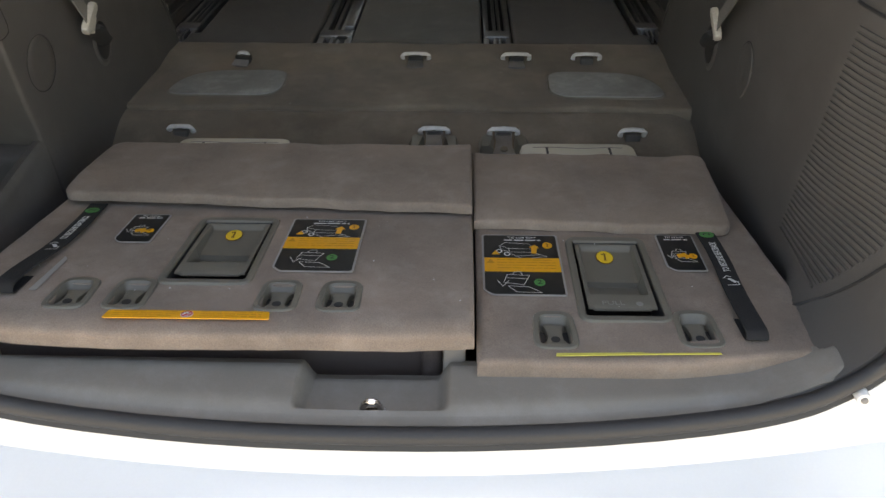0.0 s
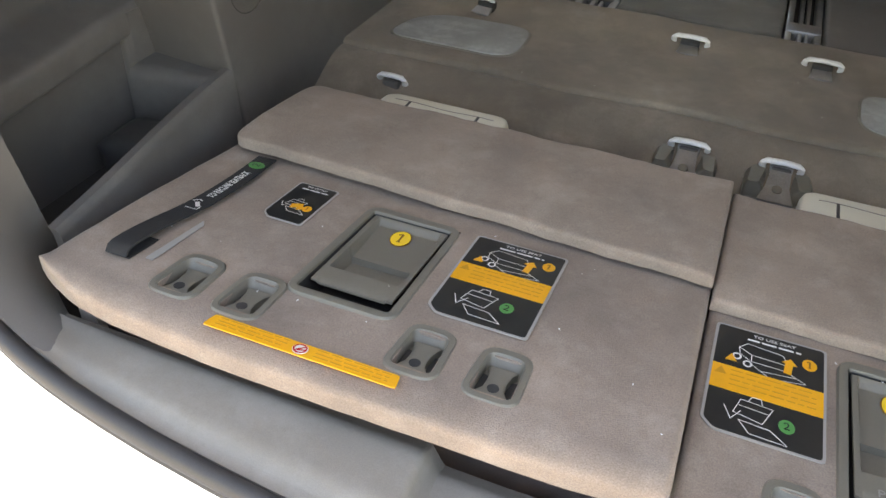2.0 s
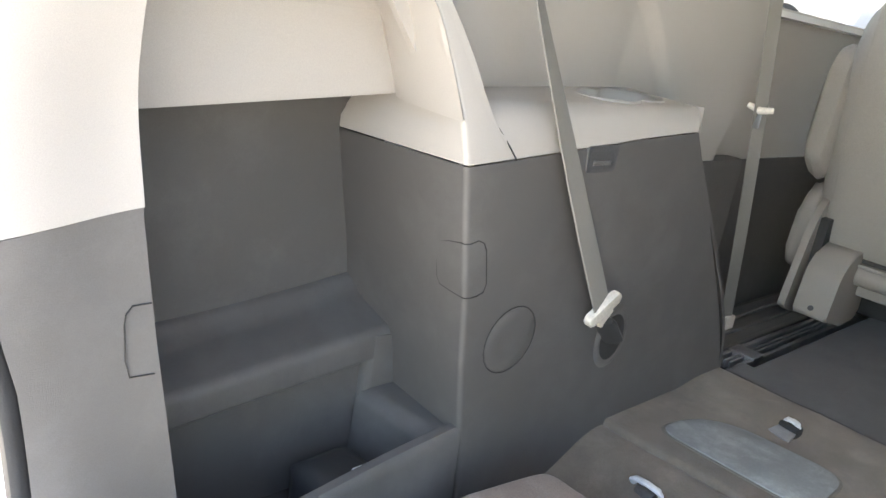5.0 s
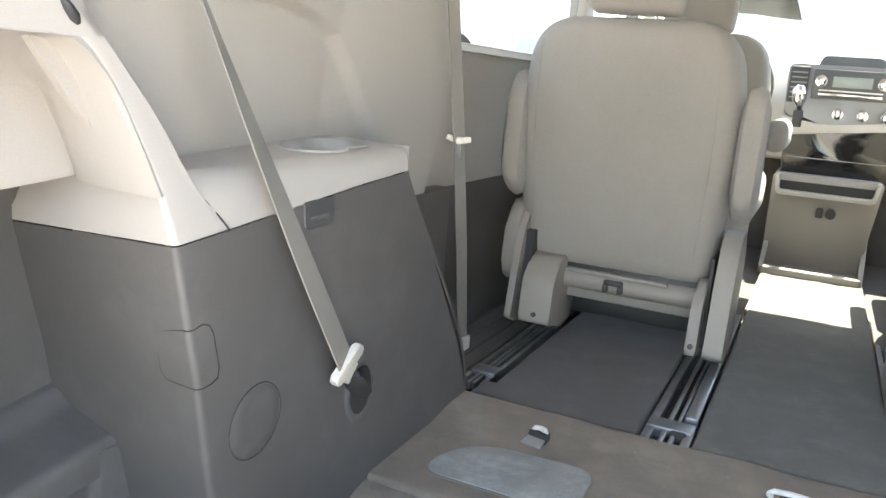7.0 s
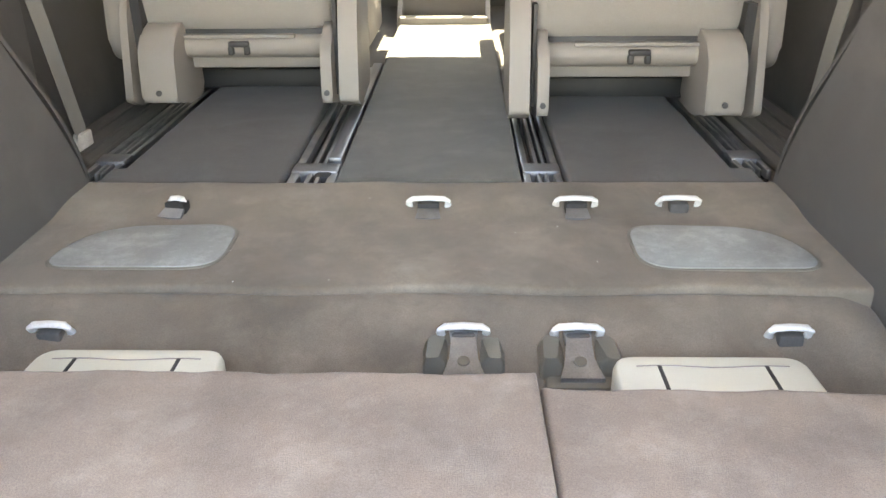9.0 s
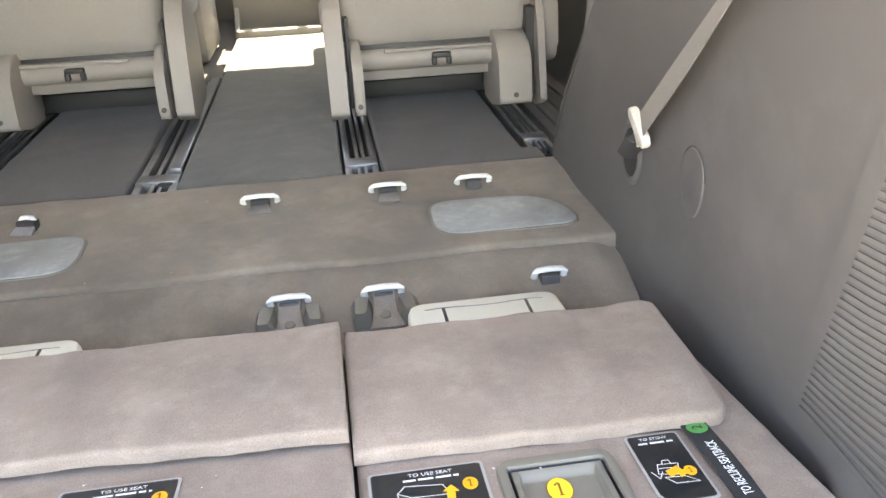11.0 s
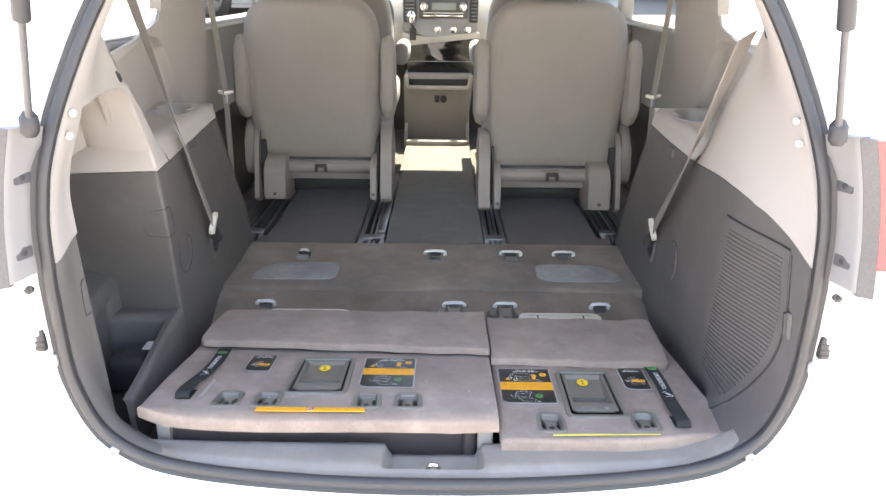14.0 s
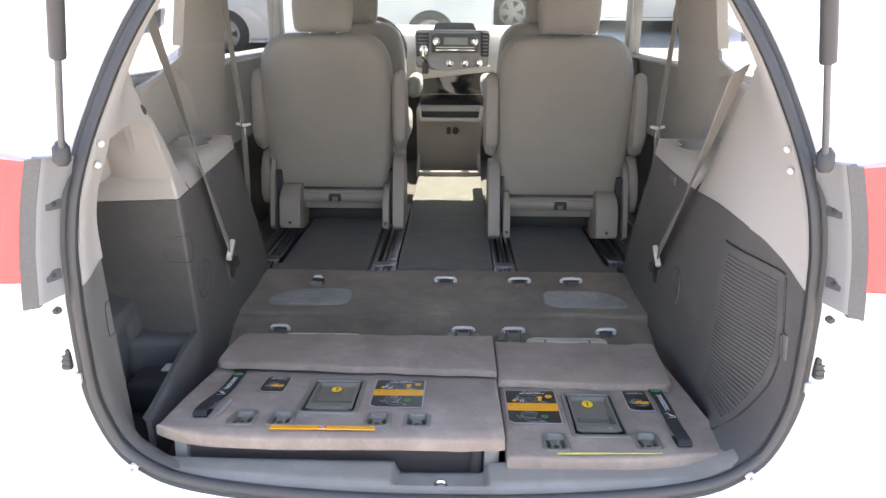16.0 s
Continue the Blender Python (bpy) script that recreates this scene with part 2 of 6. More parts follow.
def lettering(words, size, mat, parent, m, label="", bold=0.0):
    """Flat letters in the built-in font, centred, at the pose m."""
    cu = bpy.data.curves.new("lettering", "FONT")
    cu.body, cu.size, cu.align_x, cu.align_y, cu.extrude, cu.resolution_u = words, size, "CENTER", "CENTER", 0.0001, 2
    cu.offset = size * bold
    tmp = bpy.data.objects.new("tmp", cu)
    me = bpy.data.meshes.new_from_object(tmp)
    bpy.data.objects.remove(tmp)
    bpy.data.curves.remove(cu)
    me.name = "lettering"
    me.transform(m)
    me.materials.clear()
    me.materials.append(mat)
    ob = new("lettering", me)
    ob.parent = parent
    return tagged(ob, label) if label else ob


def disc(x, y, z, r, h=0.0006, n=24, bm=None):
    return slab([(x + r * math.cos(2 * math.pi * k / n), y + r * math.sin(2 * math.pi * k / n)) for k in range(n)], "z", z, z + h, bm=bm)


# ---- van shell ----
CX = 0.014
SEAL = [(0.041, 0.407), (0.051, 0.508), (0.068, 0.558), (0.095, 0.602), (0.138, 0.629), (0.205, 0.65), (0.256, 0.654), (0.307, 0.653), (0.358, 0.648), (0.43, 0.643),
        (0.511, 0.638), (0.593, 0.625), (0.685, 0.602), (0.788, 0.562), (0.859, 0.528), (0.921, 0.491), (1.023, 0.422), (1.095, 0.354), (1.136, 0.264)]
RIM_LEAN = [(0.1, 0.0), (0.2, -0.009), (0.25, -0.014), (0.3, -0.02), (0.35, -0.032), (0.4, -0.042), (0.5, -0.048), (0.6, -0.045), (0.8, -0.03), (1.1, 0.0)]


SEAL_Z = np.linspace(0.041, 1.136, 320)
SEAL_H = np.interp(SEAL_Z, [s[0] for s in SEAL], [s[1] for s in SEAL])
for _ in range(3):
    SEAL_H = np.convolve(np.pad(SEAL_H, 3, mode="edge"), np.ones(7) / 7, mode="valid")


def seal_half(z):
    return float(np.interp(z, SEAL_Z, SEAL_H))


def rim(x, z):
    """How far forward the opening's rim lies."""
    return 0.016 + 0.18 * (x - CX) ** 2 + table(RIM_LEAN, z) + max(0.0, z - 0.6) * 0.22


def wall_half(z, sign=-1):
    """Half the width between the side trims; the right one stands a little nearer the middle."""
    return 0.621 if sign < 0 else 0.595


def rim_points(grow=0.0, back=0.0, drop=None):
    """The rim of the tailgate opening, from the sill's middle round by the right side, over the top and back."""
    half = [(0.0, 0.037 - grow), (0.2, 0.037 - grow)]
    for i, (z, h) in enumerate(SEAL):
        p, q = SEAL[max(0, i - 1)], SEAL[min(len(SEAL) - 1, i + 1)]
        n = Vector((q[0] - p[0], -(q[1] - p[1]))).normalized()
        half.append((h + grow * n.x, z + grow * n.y))
    half.append((0.0, 1.156 + grow))
    loop = half + [(-x, z) for x, z in half[-2:0:-1]]
    fine = []
    for i in range(len(loop)):
        p0, p1, p2, p3 = (Vector(loop[(i + k) % len(loop)]) for k in (-1, 0, 1, 2))
        fine += [0.5 * (2 * p1 + (p2 - p0) * t + (2 * p0 - 5 * p1 + 4 * p2 - p3) * t * t + (3 * p1 - p0 - 3 * p2 + p3) * t ** 3) for t in (0, 0.34, 0.67)]
    return [Vector((CX + p.x, rim(CX + p.x, p.y) + back, p.y)) for p in fine]


# ground, seen blown out by the sun
def ground_z(y):
    """The yard is level round the van and climbs ahead of it."""
    return -0.62 + 0.19 * max(0.0, min(y, 15.0) - 4.6)


ground = part("ground", sheet(lambda u, v: (u, v, ground_z(v)), [-400, -60, -20, -8, 0, 8, 20, 60, 400], [-400, -60, -20, -8, 0, 4.6, 6, 8, 10, 12, 15, 20, 60, 400]), CONCRETE)
tagged(ground, "pale sunlit concrete yard round the van", "ground", kind="structure")

floor = part("floor", rbox(-0.88, 0.88, 0.17, 4.1, -0.1, -0.06, 0.0), DARK)
tagged(floor, "dark metal floor pan under the carpets", "floor", kind="structure")
deck = part("floor", rbox(-0.86, 0.86, 1.32, 3.75, -0.06, 0.022, 0.0), MAT_GREY)
tagged(deck, "dark grey floor carpet under seats and mats", "floor", kind="structure")

# rubber seal all round the opening
seal = thing("trim", "black rubber weatherstrip round the tailgate opening", "seal", kind="structure")
ring_a = rim_points()
n_ring = len(ring_a)
bm = bmesh.new()
rows = []
for k in range(10):
    a = 2 * math.pi * k / 10
    rows.append([p for p in rim_points(-0.0015 + 0.0115 * math.cos(a), -0.007 + 0.011 * math.sin(a))])
for k in range(10):
    p, q = rows[k], rows[(k + 1) % 10]
    if k == 0:
        vs = [[bm.verts.new(c) for c in r] for r in rows]
    a, b = vs[k], vs[(k + 1) % 10]
    for i in range(n_ring):
        j = (i + 1) % n_ring
        bm.faces.new((a[i], a[j], b[j], b[i]))
part("rubber_bulb", bm, BLACK, seal)
bm = bmesh.new()
rows = [rim_points(0.01, -0.008), rim_points(0.018, -0.013), rim_points(0.02, -0.004), rim_points(0.01, 0.004)]
vs = [[bm.verts.new(c) for c in r] for r in rows]
for a, b in zip(vs, vs[1:] + vs[:1]):
    for i in range(n_ring):
        j = (i + 1) % n_ring
        bm.faces.new((a[i], a[j], b[j], b[i]))
part("rubber_lip", bm, BLACK, seal)

# white body round the opening
shell = thing("van_body", "white painted van body round the open tailgate", "van body", kind="structure")
bm = bmesh.new()


def jamb(grow, back):
    """A line round the door jamb: the side walls run back towards the lamps, the sill's less."""
    return [Vector((p.x, p.y + back * (0.35 + 0.65 * ease((p.z + 0.02) / 0.16)), p.z)) for p in rim_points(grow)]


rows = [jamb(0.012, 0.004), jamb(0.018, -0.006), jamb(0.024, -0.014), jamb(0.034, -0.024), jamb(0.056, -0.034), jamb(0.09, -0.04), jamb(0.14, -0.042)]
far = []
for p in jamb(0.14, -0.042):
    d = Vector((p.x - CX, 0, p.z - 0.45))
    side = abs(d.x) / 0.75
    far.append(Vector((CX + d.x * 1.32, p.y + 0.05 + 0.08 * side - 0.06 * (p.z < 0.05), 0.45 + d.z * (1.25 if d.z > 0 else 1.32))))
rows.append(far)
rows.append([Vector((CX + (p.x - CX) * 1.04, p.y + 0.22, p.z * 1.02)) for p in far])
vs = [[bm.verts.new(c) for c in r] for r in rows]
for a, b in zip(vs, vs[1:]):
    for i in range(n_ring):
        j = (i + 1) % n_ring
        bm.faces.new((a[i], a[j], b[j], b[i]))
part("rear_panel", bm, WHITE_PAINT, shell)
bm = sheet(lambda u, v: (CX + u * 1.03, -0.1 + 0.2 * u * u + 0.2 * max(0.0, abs(u) - 0.75) + 0.04 * (v < 0.25), lerp(-0.42, -0.055, v)), steps(-1, 1, 0.12), steps(0, 1, 0.125))
part("bumper", bm, WHITE_PAINT, shell)
bm = sheet(lambda u, v: (CX + u * lerp(1.03, 0.93, v), lerp(-0.1 + 0.2 * u * u + 0.2 * max(0.0, abs(u) - 0.75), 0.05 + 0.16 * u * u, v), -0.055 + 0.045 * v), steps(-1, 1, 0.12), steps(0, 1, 0.25))
part("bumper_top", bm, WHITE_PAINT, shell)

def inner_x(y, z, sign):
    """The inside face of the side trim: from the opening's rim to the wheel box."""
    a = seal_half(z) - 0.011
    e = rim(CX + sign * a, z) + 0.01
    return CX + sign * lerp(a, wall_half(z, sign), ease((y - e - 0.05) / 0.24))


# sill trim with the striker's recess
sill = thing("sill", "scuffed grey plastic sill plate of the tailgate opening", "sill", kind="structure")


def sill_z(x, y):
    e = rim(x, 0.03)
    front = 0.135
    u = (y - e) / max(0.02, front - e)
    base = 0.04 + 0.013 * ease(u * 3.0) - 0.01 * ease((u - 0.85) / 0.15)
    half = abs(x - CX) + 0.013
    rise = max(0.0, float(np.interp(half, SEAL_H[:42], SEAL_Z[:42])) + 0.003 - base)
    base += min(rise, 0.034) if x > CX else min(rise, 0.05) * max(0.0, 1 - 1.6 * max(0.0, u))
    if -0.082 < x < 0.112:
        k = min(ease((x + 0.082) / 0.018), ease((0.112 - x) / 0.018))
        base -= 0.026 * k * ease((u - 0.2) / 0.12)
    return base


def sill_at(u, v):
    half = lerp(0.583, 0.612 if u < 0 else 0.592, v ** 0.8)
    x = CX + u * half
    y = lerp(rim(x, 0.03) + 0.004, 0.137, v)
    return (x, y, sill_z(x, y))


us_ = steps(-1, 1, 0.034, [(x - CX) / q for x in (-0.082, -0.073, -0.064, 0.094, 0.103, 0.112) for q in (0.54, 0.57, 0.6)])
vs_ = steps(0, 1, 0.06, (0.12, 0.17, 0.22))
bm = sheet(sill_at, us_, vs_, (0, 0, -0.03))
part("sill_plate", bm, SILL_GREY, sill)
for u_ in (-0.985, 0.985):
    part("end_joint", sweep([Vector(sill_at(u_, v_)) + Vector((0, 0, 0.0004)) for v_ in np.linspace(0.06, 0.98, 12)], 0.0009, 5), SHADE, sill)
st = thing("striker", "chrome tailgate striker loop in the sill recess", "striker")
part("base_plate", rbox(0.0, 0.032, 0.04, 0.066, 0.022, 0.029, 0.002), STEEL, st)
part("loop", sweep([(0.016 + 0.011 * math.cos(a), 0.052, 0.038 + 0.014 * math.sin(a)) for a in np.linspace(-0.6, math.pi + 0.6, 14)], 0.0042, 8), CHROME, st)
part("post", rbox(0.008, 0.024, 0.046, 0.06, 0.026, 0.036, 0.003), CHROME, st)


# ---- walls ----
FRONT = [(0.03, 1.345), (0.1, 1.333), (0.16, 1.305), (0.225, 1.262), (0.35, 1.16), (0.525, 1.015)]  # front edge of the wheel boxes, by height


wall_right = thing("wall_right", "dark grey plastic side trim with beige upper panel, cupholder shelf and speaker grille", "wall", kind="structure")
wall_left = thing("wall_left", "dark grey plastic side trim with beige upper panel and deep storage pocket", "wall", kind="structure")


SPLIT_L = [(0.0, 0.435), (0.2, 0.443), (0.527, 0.484), (0.607, 0.491), (0.74, 0.503), (0.865, 0.515), (1.02, 0.526)]
SPLIT_R = [(0.0, 0.435), (0.06, 0.446), (0.12, 0.47), (0.2, 0.493), (0.34, 0.507), (0.44, 0.509), (0.6, 0.502), (0.8, 0.506), (1.02, 0.518)]
POST_REAR = [(0.03, 0.612), (0.13, 0.595), (0.22, 0.577), (0.32, 0.5615), (0.39, 0.546), (0.484, 0.527), (0.536, 0.513), (0.578, 0.495), (0.64, 0.465), (0.677, 0.439), (0.7, 0.41)]
POST_FRONT = [(0.47, 0.625), (0.491, 0.607), (0.544, 0.558), (0.613, 0.516), (0.678, 0.464), (0.726, 0.429), (1.02, 0.235)]
PILLAR_EDGE = [(0.03, 0.241), (0.168, 0.219), (0.321, 0.193), (0.422, 0.178), (0.56, 0.16), (0.7, 0.15)]  # front edge of the rear pillar trim, by height


def split_z(y, sign=1):
    """Height at which the dark lower trim meets the beige."""
    return table(SPLIT_R if sign > 0 else SPLIT_L, y)


def pillar_front(z):
    return table(POST_FRONT, z)


def corner_path(points, r):
    """A path in plan with its inner corners rounded."""
    out = [Vector(points[0])]
    for a, p, c in zip(points, points[1:], points[2:]):
        a, p, c = Vector(a), Vector(p), Vector(c)
        s, e = p + (a - p).normalized() * r, p + (c - p).normalized() * r
        out += [(1 - t) ** 2 * s + 2 * t * (1 - t) * p + t * t * e for t in (0, 0.2, 0.4, 0.6, 0.8, 1)]
    return out + [Vector(points[-1])]


# right: whole dark panel with a bay for the grille
def right_lower(u, v):
    y1 = table(FRONT, lerp(0.03, 0.52, v))
    e = rim(CX + seal_half(0.03 + v * 0.45), 0.3) + 0.002
    y = lerp(e, y1, u)
    z = lerp(lerp(0.055, -0.03, ease(u / 0.1)), split_z(y, 1), v)
    e2 = rim(CX + seal_half(z), z) + 0.002
    y = lerp(e2, y1, u)
    return (inner_x(y, z, 1), y, z)


part("lower_panel", sheet(right_lower, steps(0, 1, 0.03), steps(0, 1, 0.05), (0.012, 0, 0)), DARK, wall_right, "dark grey grained plastic lower panel")


def box_front(sign):
    def f(u, v):
        y = table(FRONT, lerp(0.03, 0.522, v))
        z = lerp(0.03, split_z(y, sign), v)
        return (lerp(CX + sign * (wall_half(z, sign) + 0.002), CX + sign * 0.8, u), y + 0.1 * u, z)
    return f


part("box_front", sheet(box_front(1), steps(0, 1, 0.25), steps(0, 1, 0.1), (0, -0.01, 0)), DARK, wall_right)
part("box_front", sheet(box_front(-1), steps(0, 1, 0.25), steps(0, 1, 0.1), (0, -0.01, 0)), DARK, wall_left)

rings = []
for k in range(20):
    v = k / 19
    zc = lerp(-0.03, 0.49, v)
    yr = table(POST_REAR, zc)
    xw = CX - wall_half(zc)
    path = corner_path([(-0.93, yr + 0.032), (xw, yr), (xw, table(FRONT, lerp(0.03, 0.522, v)))], 0.009)
    path[-1:] = [path[-2].lerp(path[-1], t) for t in (0.12, 0.3, 0.5, 0.75, 1.0)]
    ring = []
    for p in path:
        top = split_z(max(0.527, p.y), -1) - 0.022 * ease((-0.62 - p.x) / 0.27)
        ring.append((p.x, p.y, lerp(-0.03, top, v)))
    rings.append(ring)
part("lower_panel", skin(rings, closed=False), DARK, wall_left, "dark grey plastic wheel box panel")
# pocket: back wall, shelf step with an overhanging lip, bin and lip
part("pocket_back", sheet(lambda u, v: (-0.878 + 0.008 * math.sin(u * 3.1) - 0.012 * v, lerp(0.19, 0.64, u), lerp(-0.04, 0.56, v)), steps(0, 1, 0.05), steps(0, 1, 0.1), (-0.01, 0, 0)), DARK, wall_left)
profile = rounded([(-0.92, -0.05), (-0.782, -0.05), (-0.779, 0.153), (-0.764, 0.158), (-0.764, 0.2), (-0.85, 0.219), (-0.872, 0.24), (-0.92, 0.245)], [0.001, 0.001, 0.002, 0.004, 0.014, 0.02, 0.012, 0.001], 5)
bm = skin([[(x, y, z + 0.1 * (y - 0.5) * (z > 0)) for x, z in profile] for y in (0.2, 0.3, 0.43, 0.61)])
part("pocket_step", bm, DARK, wall_left)
bm = skin([[(x, y, z) for x, y in rounded([(-0.83, 0.56), (-0.768, 0.56), (-0.764, 0.57), (-0.757, 0.64), (-0.83, 0.64)], [0.002, 0.012, 0.008, 0.002, 0.002], 5)] for z in (-0.03, 0.1, 0.19, 0.2)])
part("pocket_column", bm, DARK, wall_left)
bm = skin([[(x, yy + 0.1 * (x + 0.6), z) for yy, z in rounded([(0.66, -0.04), (0.568, -0.04), (0.571, 0.108), (0.585, 0.12), (0.66, 0.125)], [0.001, 0.001, 0.01, 0.008, 0.001], 4)] for x in (-0.77, -0.7, -0.612)])
part("pocket_ledge", bm, DARK, wall_left)
# floor coloured near-black in place of the shade deep in the pocket
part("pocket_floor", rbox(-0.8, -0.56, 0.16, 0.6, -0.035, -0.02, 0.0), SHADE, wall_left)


def lip(u, v):
    y = lerp(0.21, 0.598, u)
    top = 0.092 + 0.042 * u
    a = min(1.0, (1 - v) / 0.12)
    z = lerp(-0.03, top, v)
    return (CX - lerp(0.596, 0.61, ease(u * 1.2)) - 0.01 * v - 0.006 * (1 - a) ** 2, y, z - 0.002 * (1 - a) ** 2)


part("pocket_lip", sheet(lip, steps(0, 1, 0.04), steps(0, 0.88, 0.22) + [0.92, 0.96, 0.98, 1], (-0.012, 0, 0)), DARK, wall_left)


# left rear pillar trim, from the rim to the pocket's edge
def left_pillar(u, v):
    z = lerp(lerp(0.055, 0.02, ease(u / 0.6)), lerp(0.436, 0.45, u), v)
    a = seal_half(z) - 0.011
    e = rim(CX - a, z) + 0.002
    y = lerp(e, table(PILLAR_EDGE, z), u)
    return (CX - lerp(a, 0.654, ease(u)), y, z)


part("pillar_lower", sheet(left_pillar, steps(0, 1, 0.12), steps(0, 1, 0.06), (-0.012, 0.004, 0)), PILLAR_GREY, wall_left, "grey plastic lower pillar cover")



# beige upper trim
def upper_x(y, z, sign):
    a = seal_half(z) - 0.011
    e = rim(CX + sign * a, z) + 0.01
    flush = wall_half(0.48, sign) + 0.10 * (z - 0.48)
    return CX + sign * lerp(a, flush, ease((y - e) / 0.3))


def pocket_rear(u, v):
    z = lerp(-0.03, 0.56, v)
    edge = lerp(CX - 0.657, upper_x(table(PILLAR_EDGE, z), z, -1) - 0.005, ease((z - 0.5) / 0.18))
    return (lerp(edge, -0.92, u), table(PILLAR_EDGE, z) + 0.001 - 0.03 * u, z)


part("pocket_rear", sheet(pocket_rear, steps(0, 1, 0.25), steps(0, 1, 0.05), (0, -0.008, 0)), DARK, wall_left)


def rear_upper(sign):
    def f(u, v):
        z = lerp(0.5, 1.04, v)
        e = rim(CX + sign * seal_half(z), z) + 0.002
        y = lerp(e, pillar_front(z), u)
        z0 = split_z(y, 1)
        z = lerp(z0, 1.04, v)
        return (upper_x(y, z, sign), y, z)
    return f


part("upper_panel", sheet(rear_upper(1), steps(0, 1, 0.05), steps(0, 1, 0.06), (0.012, 0, 0)), BEIGE, wall_right, "beige plastic rear pillar trim")


def left_top(u, v):
    z = lerp(0.682, 1.04, v)
    e = rim(CX - seal_half(z), z) + 0.002
    y = lerp(e, pillar_front(z), u)
    return (upper_x(y, z, -1), y, z)


def left_rear(u, v):
    z = lerp(lerp(0.437, 0.451, u), 0.682, v)
    e = rim(CX - seal_half(z), z) + 0.002
    y = lerp(e, table(PILLAR_EDGE, z), u)
    flare = CX - lerp(seal_half(z) - 0.011, 0.65, ease(u))
    return (lerp(flare, upper_x(y, z, -1), ease((z - 0.5) / 0.18)), y, z)


part("upper_panel", sheet(left_top, steps(0, 1, 0.05), steps(0, 1, 0.08), (-0.012, 0, 0)), BEIGE, wall_left, "beige plastic rear pillar trim")
part("pillar_upper", sheet(left_rear, steps(0, 1, 0.1), steps(0, 1, 0.1), (-0.012, 0, 0)), BEIGE, wall_left, "beige plastic pillar cover")
rings = []
for k in range(16):
    zc = lerp(0.486, 0.682, k / 15)
    yr, yf = table(POST_REAR, zc), pillar_front(zc)
    xw = upper_x(yr, zc, -1)
    path = corner_path([(-0.93, yr + 0.032 + 0.04 * ease((zc - 0.49) / 0.05)), (xw, yr), (upper_x(yf, zc, -1), yf), (-0.79, yf + 0.025)], 0.009)
    rings.append([(p.x, p.y, lerp(split_z(max(0.527, min(p.y, 0.607)), -1) - 0.022 * ease((-0.62 - p.x) / 0.27) + 0.0015, 0.682, k / 15)) for p in path])
part("post", skin(rings, closed=False), BEIGE, wall_left, "beige post between pocket and shelf")
part("pocket_header", slab(rounded([(0.17, 0.505), (0.556, 0.538), (0.529, 0.621), (0.5, 0.631), (0.17, 0.626)], 0.004, 4), "x", -0.91, -0.765, 0.003, 2), BEIGE, wall_left, "beige ledge over the storage pocket")


COVE_IN = [(0.15, 0.624), (0.25, 0.625), (0.38, 0.628), (0.465, 0.629), (0.5, 0.627), (0.519, 0.619), (0.529, 0.603), (0.537, 0.578), (0.544, 0.556), (0.55, 0.536)]
COVE_OUT = [(0.15, 0.682), (0.22, 0.682), (0.32, 0.682), (0.395, 0.683), (0.427, 0.68), (0.4425, 0.669), (0.459, 0.651), (0.4745, 0.627), (0.496, 0.578), (0.514, 0.534)]


def cove(u, v):
    """Hollow round the ledge, up to the edge of the panel above and the post's rear edge."""
    at = u * (len(COVE_IN) - 1)
    k = min(len(COVE_IN) - 2, int(at))
    (ya, za), (yb, zb) = [Vector(row[k]).lerp(Vector(row[k + 1]), at - k) for row in (COVE_IN, COVE_OUT)]
    a = v * math.pi / 2
    q = 1 - math.cos(a)
    return (lerp(-0.766, upper_x(yb, zb, -1) + 0.0005, q), lerp(ya, yb, math.sin(a)), lerp(za, zb, math.sin(a)))


part("header_cove", sheet(cove, steps(0, 1, 1 / 27), steps(0, 1, 0.1), (-0.002, 0.004, 0.004)), BEIGE, wall_left)
part("belt_slot", sweep([(upper_x(y, z, -1) + 0.0005, y, z) for y, z in ((0.417, 0.714), (0.423, 0.706), (0.429, 0.698), (0.433, 0.692))], [0.002, 0.005, 0.0055, 0.002], 8), BLACK, wall_left, "dark slot for the belt in the pillar trim")


ARCH = [(0.38, 0.71), (0.49, 0.725), (0.553, 0.736), (0.638, 0.744), (0.767, 0.752), (0.851, 0.75), (0.928, 0.74), (0.984, 0.719), (1.028, 0.686), (1.062, 0.655), (1.1, 0.612), (1.15, 0.55), (1.24, 0.44)]
SILL_LINE = [(0.4, 0.745), (0.571, 0.757), (0.688, 0.767), (0.845, 0.778), (0.956, 0.789), (1.001, 0.823), (1.42, 0.815)]  # lower edge of the quarter window and pillar
QUARTER = [(0.3, 0.655), (0.62, 0.69), (0.8, 0.725), (1.0, 0.755), (1.6, 0.765)]


def off_line(y, z, a, b):
    """Distance of a point from a stretch of the moulded line."""
    dy, dz = b[0] - a[0], b[1] - a[1]
    t = min(1.0, max(0.0, ((y - a[0]) * dy + (z - a[1]) * dz) / (dy * dy + dz * dz)))
    return math.hypot(y - a[0] - t * dy, z - a[1] - t * dz)


def shelf_top(y):
    return 0.556 + 0.012 * (y - 0.6)


